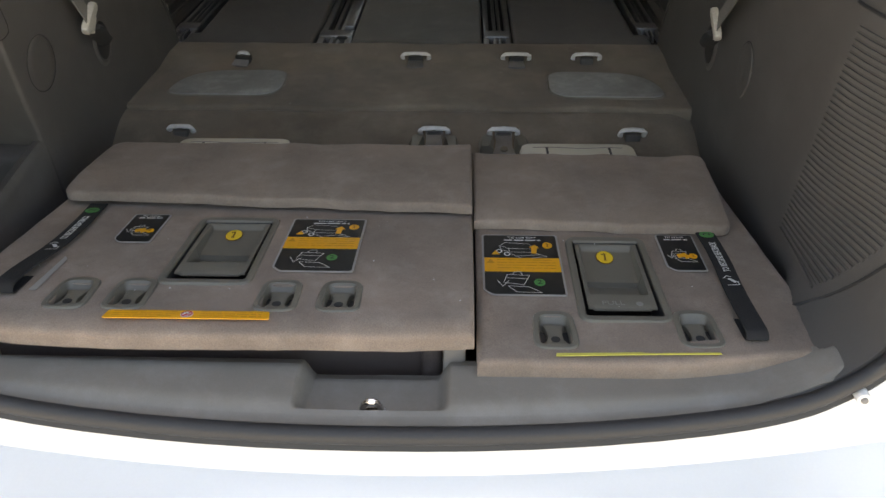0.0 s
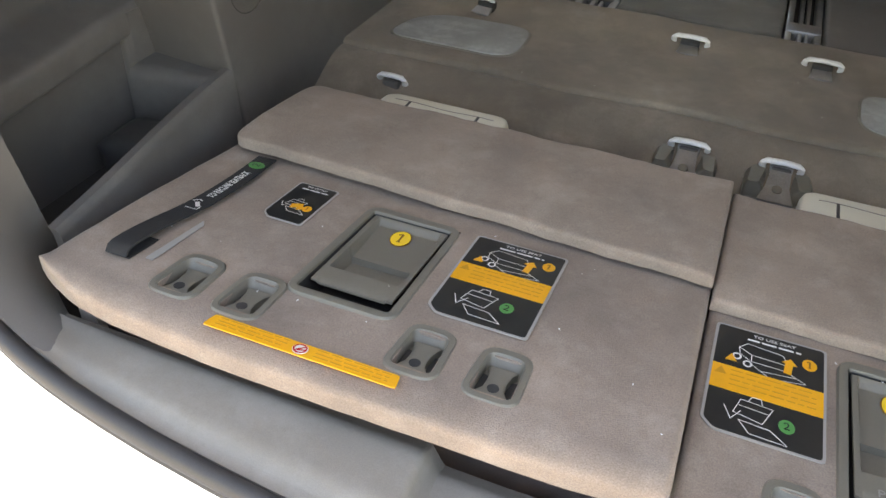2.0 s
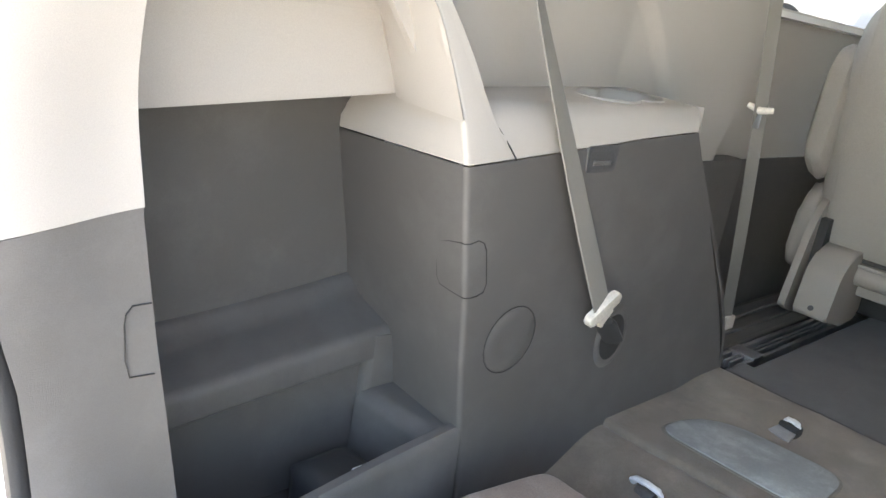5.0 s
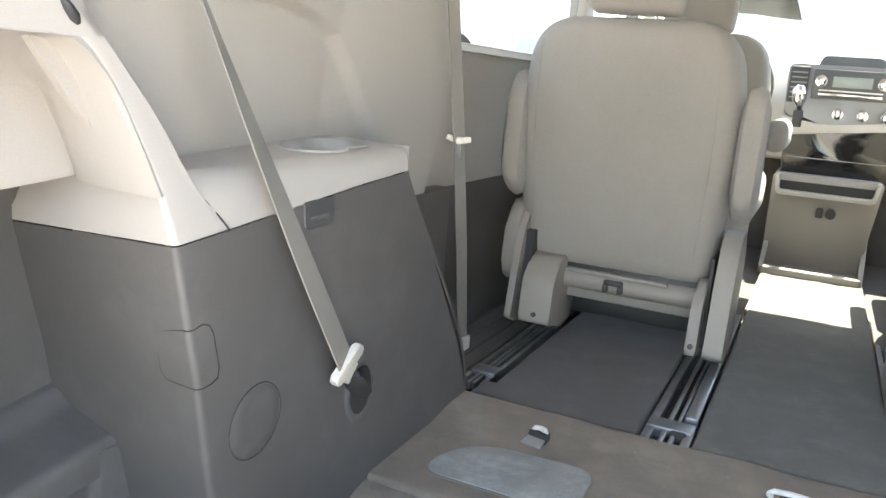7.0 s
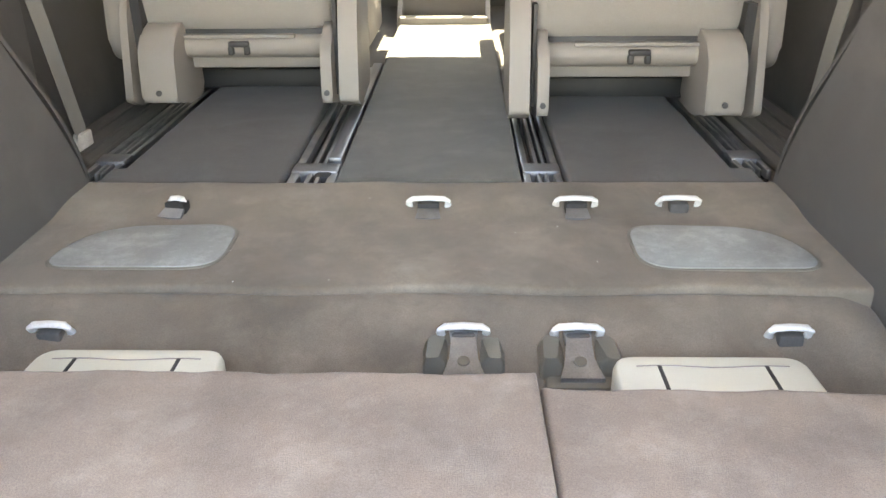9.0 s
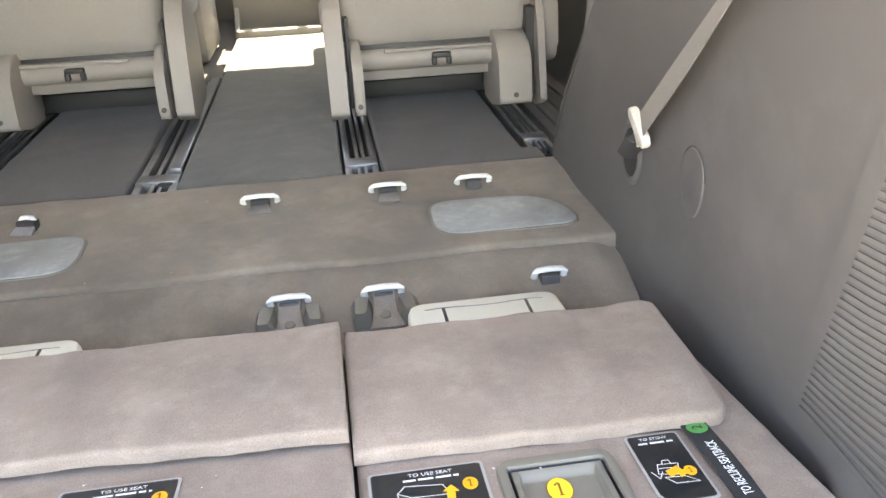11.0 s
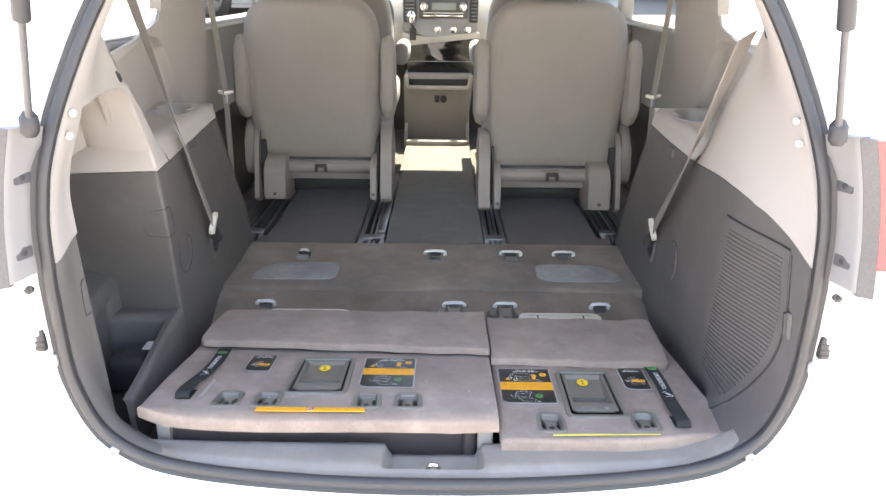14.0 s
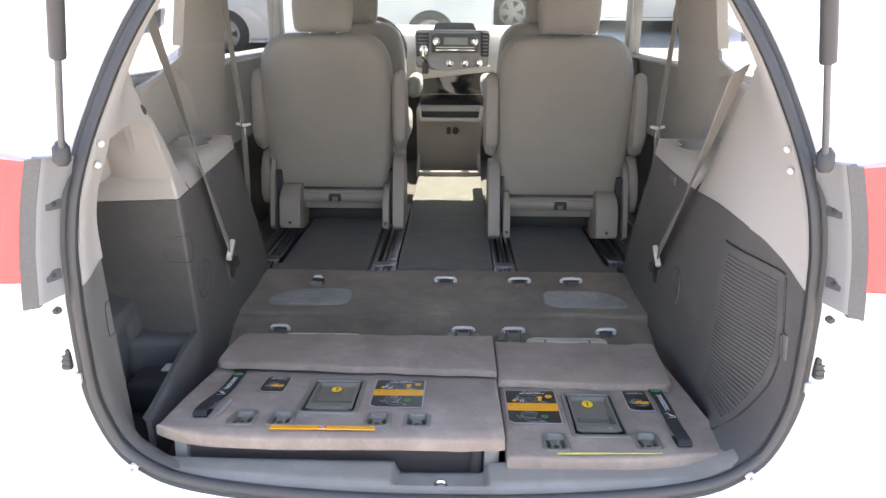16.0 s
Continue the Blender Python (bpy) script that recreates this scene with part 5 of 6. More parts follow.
# ---- seats ----
def padded_back(x0, x1, z0, z1, y0, y1, lean, top_r=0.1, bot_r=0.05):
    """Seat back: flat-ish rear face with soft shoulders; lean: how far the top lies towards the rear."""
    o = rounded([(x0 + 0.028, z0), (x1 - 0.028, z0), (x1, z0 + (z1 - z0) * 0.6), (x1 - 0.03, z1), (x0 + 0.03, z1), (x0, z0 + (z1 - z0) * 0.6)], [bot_r, bot_r, 0.09, top_r, top_r, 0.09], 8)
    cx, cz = (x0 + x1) / 2, (z0 + z1) / 2
    rings = []
    for s, t in ((0.0, -0.012), (0.45, -0.013), (0.8, -0.01), (0.9, -0.004), (0.965, 0.012), (0.99, 0.035), (1.0, 0.07), (1.0, 0.12), (0.96, 0.16), (0.8, 0.18), (0.0, 0.17)):
        s = max(s, 0.02)
        rings.append([(cx + (x - cx) * s, lerp(y0, y1, (cz + (z - cz) * s - z0) / (z1 - z0)) + t, cz + (z - cz) * s) for x, z in o])
    return skin(rings)


def headrest_mesh(cx, w, z0, z1, y):
    o = rounded([(cx - w / 2 + 0.01, z0), (cx + w / 2 - 0.01, z0), (cx + w / 2, z0 + 0.08), (cx + w / 2 - 0.012, z1), (cx - w / 2 + 0.012, z1), (cx - w / 2, z0 + 0.08)], [0.02, 0.02, 0.05, 0.05, 0.05, 0.05], 6)
    cz = (z0 + z1) / 2
    rings = [[(cx + (x - cx) * s, y + t, cz + (z - cz) * s) for x, z in o] for s, t in ((0.03, -0.004), (0.7, -0.004), (0.9, 0.004), (0.98, 0.02), (1, 0.05), (0.97, 0.09), (0.85, 0.11), (0.03, 0.115))]
    return skin(rings)


def captain_seat(cx, inner, label, shift=0.0):
    """Middle-row seat seen from behind; inner: +1 where the aisle is on its right."""
    s = thing("middle_seat", label, "seat", "middle row seats")
    part("backrest", padded_back(cx + shift - 0.247, cx + shift + 0.247, 0.212, 0.791, 1.735, 1.65, 0, 0.105, 0.045), CLOTH, s, "beige cloth backrest cover")
    for k in (-1, 1):
        xk = cx + shift + k * 0.183
        part("cover_seam", sweep([(xk + k * 0.012 * math.sin(t * 3), lerp(1.708, 1.645, t) , lerp(0.29, 0.775, t)) for t in np.linspace(0, 1, 12)], 0.0007, 5), CLOTH, s)
    h = part("headrest", headrest_mesh(cx + shift, 0.213, 0.794, 1.0, 1.64), CLOTH, s, "beige cloth headrest")
    for k in (-0.05, 0.05):
        part("headrest_post", sweep([(cx + shift + k, 1.70, 0.77), (cx + shift + k, 1.695, 0.83)], 0.006, 8), CHROME, s)
    # folded-up armrests on both sides
    for k in (-1, 1):
        xa = cx + shift * 0.3 + k * 0.255
        o = rounded([(1.655, 0.42), (1.73, 0.365), (1.78, 0.39), (1.755, 0.62), (1.71, 0.68), (1.665, 0.63)], [0.03, 0.03, 0.02, 0.03, 0.03, 0.03], 5)
        cy, cz = 1.715, 0.52
        rings = [[(xa + d, cy + (y - cy) * q, cz + (z - cz) * q) for y, z in o] for d, q in ((-0.028, 0.05), (-0.027, 0.7), (-0.018, 0.93), (0, 1), (0.018, 0.93), (0.027, 0.7), (0.028, 0.05))]
        part("armrest", skin(rings), CLOTH, s, "folded-up beige armrest")
    # frame: crossbar, skirt, side covers and feet
    part("crossbar", sweep([(cx - 0.2, 1.742, 0.196), (cx, 1.74, 0.196), (cx + 0.2, 1.742, 0.196)], 0.026, 12), FRAME_BEIGE, s, "beige plastic crossbar")
    part("rear_skirt", rbox(cx - 0.19, cx + 0.19, 1.76, 1.80, 0.142, 0.22, 0.008), FRAME_BEIGE, s)
    # added black block: paints the shade between backrest and crossbar
    part("gap_shadow", rbox(cx - 0.205, cx + 0.205, 1.735, 1.82, 0.204, 0.232, 0.003), BLACK, s, "black block standing in for shade in the gap under the backrest")
    part("bar_ridge", rbox(cx - 0.13, cx + 0.12, 1.716, 1.74, 0.214, 0.222, 0.003), FRAME_BEIGE, s)
    latch = part("release_loop", rbox(cx - 0.022, cx + 0.022, 1.704, 1.722, 0.197, 0.209, 0.004), BLACK, s, "black plastic release loop")
    for k in (-0.017, 0.017):
        part("loop_leg", rbox(cx + k - 0.006, cx + k + 0.006, 1.704, 1.722, 0.181, 0.199, 0.003), BLACK, latch)
    for k in (-1, 1):
        wide_ = k != inner
        x_in, x_out = (cx + k * 0.118, cx + k * 0.193) if wide_ else (cx + k * 0.185, cx + k * 0.208)
        a, b = sorted((x_in, x_out))
        o = rounded([(1.626, 0.098), (1.72, 0.075), (1.82, 0.08), (1.80, 0.24), (1.69, 0.25), (1.64, 0.20)], [0.01, 0.01, 0.02, 0.02, 0.03, 0.02], 4)
        part("foot_cover", slab(o, "x", a, b, 0.008, 3), FRAME_BEIGE, s, "beige plastic foot cover")
        c = (a + b) / 2
        bm = slab(ellipse(c, 0.118, 0.006, 0.006, 12), "y", 1.624, 1.63, 0.001)
        part("screw", bm, TRIM_DARK, s)
        x2, x3 = sorted((cx + k * 0.212, cx + k * 0.228)) if wide_ else sorted((cx + k * 0.222, cx + k * 0.262))
        o = rounded([(1.628, 0.10), (1.68, 0.078), (1.86, 0.09), (1.88, 0.28), (1.80, 0.36), (1.715, 0.355), (1.665, 0.28)], [0.01, 0.01, 0.03, 0.05, 0.05, 0.05, 0.05], 5)
        part("side_cover", slab(o, "x", x2, x3, 0.006, 3), FRAME_BEIGE, s, "beige plastic recliner cover")
        # added black block: shade in the slit beside the foot cover
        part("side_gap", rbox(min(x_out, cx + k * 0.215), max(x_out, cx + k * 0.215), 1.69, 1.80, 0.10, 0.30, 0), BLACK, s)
        if wide_:
            o2 = rounded([(1.68, 0.17), (1.86, 0.17), (1.90, 0.30), (1.80, 0.375), (1.70, 0.35)], 0.05, 5)
            x4, x5 = sorted((cx + k * 0.232, cx + k * 0.268))
            part("recliner_cover", slab(o2, "x", x4, x5, 0.012, 3), FRAME_BEIGE, s)
    part("cushion", rbox(cx - 0.23, cx + 0.23, 1.80, 2.24, 0.24, 0.42, 0.04, 4), CLOTH, s, "beige cloth seat cushion")
    part("slide_base", rbox(cx - 0.2, cx + 0.2, 1.95, 2.2, 0.05, 0.1, 0.01), BLACK, s)
    return s


def placed(s, base, grow, to):
    """Grow a thing built in place about its foot and set the foot down elsewhere."""
    m = Matrix.Translation(to) @ Matrix.Scale(grow, 4) @ Matrix.Translation(-Vector(base))
    for part_ in s.children_recursive:
        part_.data.transform(m)
    return s


placed(captain_seat(-0.431, 1, "beige cloth middle seat, worn, with folded-up armrests", -0.018), (-0.39, 1.63, 0.05), 1.06, (-0.402, 1.735, 0.05))
placed(captain_seat(0.428, -1, "beige cloth middle seat with folded-up armrests", -0.004), (0.385, 1.63, 0.05), 1.06, (0.39, 1.622, 0.05))


def front_seat(cx, inner, label):
    s = thing("front_seat", label, "seat", "front seats")
    part("backrest", padded_back(cx - 0.25, cx + 0.25, 0.33, 0.87, 2.66, 2.56, 0), CLOTH, s)
    part("headrest", headrest_mesh(cx, 0.25, 0.865, 1.06, 2.55), CLOTH, s)
    part("cushion", rbox(cx - 0.25, cx + 0.25, 2.72, 3.2, 0.26, 0.43, 0.05, 4), CLOTH, s)
    part("seat_base", rbox(cx - 0.22, cx + 0.22, 2.70, 3.1, 0.03, 0.28, 0.03), FRAME_BEIGE, s)
    xa = cx + inner * 0.285
    part("armrest", rbox(xa - 0.033, xa + 0.033, 2.60, 2.95, 0.52, 0.62, 0.03, 4), CLOTH, s, "pale cloth armrest folded down")
    return s


front_seat(-0.46, 1, "beige cloth driver seat with folded armrest")
front_seat(0.47, -1, "beige cloth passenger seat with folded armrest")


# ---- dashboard and console ----
dash = thing("dashboard", "beige dashboard with silver centre panel and radio", "dashboard")
o = [(3.42, 0.45), (3.9, 0.45), (4.05, 0.74), (3.9, 0.80), (3.6, 0.845), (3.46, 0.81), (3.40, 0.68)]
part("dash_body", slab(rounded(o, 0.03, 4), "x", CX - 0.8, CX + 0.8, 0.01), BEIGE, dash)
part("dash_top", slab(rounded([(3.47, 0.815), (3.62, 0.85), (3.92, 0.808), (3.9, 0.79), (3.5, 0.79)], 0.01, 3), "x", CX - 0.79, CX + 0.79), FRAME_BEIGE, dash)
part("display_hood", slab(rounded([(-0.11, 0.82), (0.145, 0.82), (0.12, 0.865), (-0.09, 0.865)], 0.012, 4), "y", 3.47, 3.62, 0.004), TRIM_DARK, dash, "grey hooded display on the dashboard")
face = part("centre_face", slab(rounded([(-0.205, 0.825), (0.215, 0.825), (0.205, 0.62), (0.10, 0.575), (-0.06, 0.585), (-0.10, 0.62), (-0.2, 0.63)], 0.02, 4), "y", 3.36, 3.45, 0.006), SILVER, dash, "silver centre panel")
radio = part("radio", rbox(-0.115, 0.155, 3.35, 3.37, 0.70, 0.81, 0.006), TRIM_DARK, face, "grey radio with display and knobs")
part("radio_display", rbox(-0.045, 0.09, 3.346, 3.352, 0.745, 0.785, 0.002), SCREEN, face)
for x in (-0.085, 0.127):
    part("knob", slab(ellipse(x, 0.765, 0.022, 0.024, 20), "y", 3.325, 3.352, 0.004), CHROME, face)
part("button_row", rbox(-0.09, 0.13, 3.344, 3.352, 0.712, 0.722, 0.002), CHROME, face)
part("button_row", rbox(-0.09, 0.13, 3.344, 3.352, 0.728, 0.734, 0.002), LAMP_CLEAR, face)
for x0, x1 in ((-0.198, -0.128), (0.165, 0.21)):
    v = part("air_vent", rbox(x0, x1, 3.348, 3.366, 0.68, 0.815, 0.006), BLACK, face, "black air vent")
    for k in range(6):
        part("slat", rbox(x0 + 0.008, x1 - 0.008, 3.342, 3.35, 0.695 + k * 0.019, 0.70 + k * 0.019, 0.001), SILVER, v)
for x in (0.0, 0.085, 0.165):
    part("climate_knob", slab(ellipse(x - 0.01, 0.645, 0.02, 0.022, 18), "y", 3.335, 3.365, 0.004), CHROME, face)
part("lower_band", slab(rounded([(-0.205, 0.625), (-0.05, 0.6), (0.22, 0.632), (0.222, 0.6), (-0.04, 0.572), (-0.2, 0.552)], [0.01, 0.05, 0.008, 0.008, 0.05, 0.01], 5), "y", 3.345, 3.46, 0.004), BEIGE, dash, "beige band under the climate knobs")
gl = part("gloss_trim", slab(rounded([(-0.185, 0.55), (-0.04, 0.57), (0.222, 0.6), (0.215, 0.40), (-0.175, 0.385)], 0.02, 4), "y", 3.355, 3.46, 0.006), GLOSS_BLACK, dash, "glossy black storage lid")
part("lid_line", rbox(-0.17, 0.21, 3.351, 3.357, 0.47, 0.473, 0), SILVER, gl)
part("gear_gate", rbox(-0.165, -0.13, 3.34, 3.366, 0.585, 0.65, 0.004), BLACK, dash)
gs = part("gear_lever", sweep([(-0.145, 3.36, 0.64), (-0.15, 3.30, 0.70)], 0.008, 8), BLACK, dash)
part("gear_knob", sweep([(-0.15, 3.305, 0.67), (-0.152, 3.295, 0.69), (-0.153, 3.285, 0.725), (-0.153, 3.28, 0.745)], [0.012, 0.024, 0.026, 0.01], 12), CHROME, gs, "chrome gear knob")
st_ = thing("steering_wheel", "grey leather steering wheel behind the driver seat", "steering wheel")
part("rim", sweep([(-0.44 + 0.19 * math.cos(a), 3.16 - 0.07 * math.sin(a), 0.72 + 0.175 * math.sin(a)) for a in np.linspace(0, 2 * math.pi, 33)], 0.014, 8), TRIM_DARK, st_)
part("hub", rbox(-0.52, -0.36, 3.17, 3.22, 0.66, 0.76, 0.03, 3), TRIM_DARK, st_)
part("column", sweep([(-0.44, 3.2, 0.70), (-0.44, 3.45, 0.62)], 0.04, 10), TRIM_DARK, st_)

console = thing("centre_console", "beige centre console with socket and open tray", "console")
o = rounded([(-0.19, 0.03), (0.15, 0.03), (0.19, 0.41), (-0.195, 0.41)], 0.02, 4)
part("console_body", slab(o, "y", 3.26, 3.7, 0.008), FRAME_BEIGE, console)
for x0, x1 in ((-0.19, -0.172), (0.152, 0.17)):
    part("side_wing", slab(rounded([(3.13, 0.03), (3.45, 0.03), (3.45, 0.41), (3.37, 0.41), (3.33, 0.2)], [0.03, 0.01, 0.01, 0.02, 0.12], 6), "x", x0, x1, 0.008, 3), FRAME_BEIGE, console)
part("tray", rbox(-0.175, 0.155, 3.05, 3.4, 0.03, 0.058, 0.012, 3), FRAME_BEIGE, console)
part("tray_lip", rbox(-0.178, 0.158, 3.04, 3.07, 0.03, 0.085, 0.012, 3), FRAME_BEIGE, console)
part("tray_slot", rbox(-0.11, 0.09, 3.036, 3.042, 0.052, 0.057, 0.0), SHADE, console)
part("upper_tray", slab(rounded([(-0.185, 0.41), (-0.175, 0.335), (0.165, 0.335), (0.178, 0.41), (0.165, 0.41), (0.155, 0.35), (-0.165, 0.35), (-0.172, 0.41)], [0.002, 0.02, 0.02, 0.002, 0.002, 0.012, 0.012, 0.002], 4), "y", 3.20, 3.27, 0.003), BEIGE, console)
part("tray_back", rbox(-0.165, 0.16, 3.252, 3.262, 0.352, 0.385, 0.0), SHADE, console)
part("power_socket", rbox(-0.024, 0.0, 3.246, 3.262, 0.258, 0.296, 0.004), BLACK, console, "black switch plate")
part("power_socket", slab(ellipse(0.026, 0.277, 0.018, 0.02, 16), "y", 3.244, 3.262, 0.003), BLACK, console, "black power socket")


# ---- wall details ----
# speaker grille on the right wall
def on_right(y, z, out=0.0):
    return Vector((inner_x(y, z, 1) - out, y, z))


def grille_span(z):
    t = (z - 0.065) / 0.38
    front = lerp(0.428, 0.35, t)
    rear = 0.122 + 0.115 * max(0, 1 - t * 1.35) ** 1.6
    return rear, front


grille = part("grille_cover", sheet(lambda u, v: on_right(lerp(*grille_span(lerp(0.06, 0.446, v)), u), lerp(0.06, 0.446, v), 0.0035), steps(0, 1, 0.08), steps(0, 1, 0.06), (0.006, 0, 0)), DARK, wall_right, "dark grey ribbed speaker cover")
edge = [on_right(grille_span(z)[0] - 0.002, z, 0.002) for z in np.linspace(0.065, 0.441, 24)]
part("cover_gap", sweep(edge, 0.0024, 6), BLACK, wall_right)
part("cover_gap", sweep([on_right(y, 0.4475, 0.0015) for y in np.linspace(0.124, 0.35, 12)], 0.0022, 6), BLACK, wall_right)
for k in range(38):
    z = 0.094 + k * 0.0089
    r, f = grille_span(z)
    f0 = f - 0.028
    r0 = r + 0.022
    pts = [on_right(lerp(r0, f0, t), z, 0.0047) for t in np.linspace(0, 1, 7)]
    part("slat", ribbon(pts, 0.005, 0.0036, (0, 0, 1)), DARK, grille)
    if k < 37:
        pts = [on_right(lerp(r0, f0, t), z + 0.0044, 0.0038) for t in np.linspace(0, 1, 7)]
        # groove strip darker than the cover, shade between slats put into colour
        part("groove", ribbon(pts, 0.0036, 0.001, (0, 0, 1)), GROOVE, grille)
bm = sweep([on_right(0.112, z, 0.001) for z in np.linspace(0.285, 0.335, 6)], 0.011, 8, flat=0.4)
pull = part("cover_pull", bm, DARK, wall_right, "finger pull of the speaker cover")
part("pull_slot", sweep([on_right(0.116, z, 0.0065) for z in np.linspace(0.29, 0.332, 5)], 0.004, 6), BLACK, pull)


def on_left(y, z, out=0.0):
    return Vector((CX - wall_half(z) + out, y, z))


# covers on the left wheel box
def ring_line(pts, r=0.0008):
    return sweep(pts + pts[:1], r, 5)


cap = [on_left(0.663 + 0.049 * math.cos(a) + 0.003 * math.sin(a), 0.247 + 0.047 * math.sin(a), 0.0002) for a in np.linspace(0, 2 * math.pi, 25)[:-1]]
part("round_cover_joint", ring_line(cap), SHADE, wall_left, "oval access cover")
rows = [[on_left(0.663 + 0.049 * q * math.cos(a) + 0.003 * math.sin(a), 0.247 + 0.047 * q * math.sin(a), o_) for a in np.linspace(0, 2 * math.pi, 25)[:-1]] for q, o_ in ((0.97, -0.001), (0.9, 0.0015), (0.5, 0.0003), (0.02, -0.0005))]
part("round_cover", skin(rows), DARK, wall_left)


boss = [(on_right, 0.69, 0.232)]
for at, y, z in boss:
    rows = [[at(y + 0.034 * q * math.cos(a) * (1 + 0.15 * math.sin(a)), z + 0.05 * q * math.sin(a), o_) for a in np.linspace(0, 2 * math.pi, 25)[:-1]] for q, o_ in ((1.0, -0.001), (0.95, 0.002), (0.6, 0.0035), (0.3, 0.0012), (0.02, 0.0006))]
    part("round_cover", skin(rows), DARK, wall_right, "oval moulded boss")
    part("round_cover_joint", sweep([at(y + 0.034 * math.cos(a) * (1 + 0.15 * math.sin(a)), z + 0.05 * math.sin(a), 0.0004) for a in np.linspace(0.3, 2.9, 14)], 0.0008, 5), SHADE, wall_right)


def box_corner(z, along, out=0.0004):
    """A point near the box's rear corner: along > 0 on its side, < 0 on its rear face."""
    y = table(POST_REAR, z)
    k = max(0.0, 0.0022 * (1 - abs(along) / 0.008))
    p = on_left(max(y, y + along), z, out - k)
    return p if along >= 0 else Vector((p.x + along, y - out + k - along * 0.1, z))


joint = [(0.32, 0), (0.32, -0.03), (0.321, -0.05), (0.33, -0.056), (0.37, -0.056), (0.379, -0.05), (0.386, -0.03), (0.391, -0.008), (0.391, 0), (0.391, 0.008), (0.394, 0.022), (0.39, 0.032), (0.38, 0.036), (0.336, 0.037), (0.325, 0.032), (0.321, 0.02), (0.32, 0.008), (0.32, 0)]
part("square_cover_joint", sweep([box_corner(*q) for q in joint], 0.0008, 5), SHADE, wall_left, "square cover over the box corner")


def on_pillar(y, z, out=0.0012):
    a = seal_half(z) - 0.011
    e = rim(CX - a, z) + 0.002
    return Vector((CX - lerp(a, 0.654, ease((y - e) / (table(PILLAR_EDGE, z) - e))) + out, y, z))


part("pillar_cover_joint", sweep([on_pillar(*q) for q in ((0.186, 0.36), (0.168, 0.36), (0.162, 0.353), (0.161, 0.343), (0.163, 0.308), (0.168, 0.29), (0.192, 0.288))], 0.0008, 5), SHADE, wall_left, "small cover in the pillar trim")
part("small_hook", rbox(CX - wall_half(0.47, -1) - 0.004, CX - wall_half(0.47, -1) + 0.0032, 0.76, 0.8, 0.481, 0.488, 0.0015, 2), DARK, wall_left, "small dark catch under the shelf")
part("small_hook", rbox(CX + wall_half(0.47, 1) - 0.004, CX + wall_half(0.47, 1) + 0.01, 0.775, 0.825, 0.475, 0.5, 0.004, 3), DARK, wall_right, "small dark catch under the shelf")
bundle = thing("tool_bag", "black plastic tool bag in the storage pocket", "bag")
bm = rbox(-0.745, -0.632, 0.42, 0.528, -0.02, 0.07, 0.03, 4)
for v in bm.verts:
    v.co += Vector((noise.noise(v.co * 30), noise.noise(v.co * 31 + Vector((3, 0, 0))), noise.noise(v.co * 29))) * 0.012
part("bag", bm, BLACK, bundle)
part("tag", rbox(-0.668, -0.642, 0.475, 0.515, 0.072, 0.076, 0.001), INK_WHITE, bundle, "white paper tag")


# ---- seat belts ----
def rear_belt(sign, top, tongue, foot):
    s = thing("seat_belt", "grey seat belt webbing with cream tongue, parked at the side wall", "seat belt", "rear seat belts")
    a, b, c = Vector(top), Vector(tongue), Vector(foot)
    pts = [a.lerp(b, t) + Vector((0, 0, -0.012 * math.sin(t * 3.1))) for t in np.linspace(0, 1, 12)]
    part("webbing", ribbon(pts, 0.046, 0.002, [(lerp(0.85, 0.22, ease(0.1 + t)) * sign, lerp(0.5, 0.85, t), lerp(0.25, 0.42, t)) for t in np.linspace(0, 1, 12)]), BELT, s)
    d = (c - b).normalized()
    side = Vector((0.05 * sign, 0.86, 0.42)).normalized()
    n = side.cross(d).normalized()
    frame_m = Matrix.Translation(b) @ Matrix((side, n.cross(side), n)).transposed().to_4x4()
    bm = slab(rounded([(-0.041, -0.011), (0.036, -0.011), (0.043, 0.011), (-0.034, 0.011)], 0.007, 5), "z", -0.006, 0.006, 0.003, 2)
    bm.transform(frame_m)
    part("tongue", bm, BUCKLE, s, "cream plastic belt tongue")
    part("tongue_plate", ribbon([b + d * 0.004, b + d * 0.03], 0.034, 0.008, side), BUCKLE, s)
    part("metal_tip", ribbon([b + d * 0.028, b + d * 0.05], 0.02, 0.003, side), STEEL, s)
    part("stalk", sweep([b + d * 0.036, b + d * 0.045, c], [0.012, 0.018, 0.022], 8, flat=0.6), BLACK, s, "black buckle stalk")
    return s


rear_belt(-1, (-0.615, 0.41, 0.99), (-0.582, 0.827, 0.275), (-0.6, 0.893, 0.213))
rear_belt(1, (0.572, 0.268, 0.806), (0.588, 0.827, 0.27), (0.603, 0.885, 0.215))
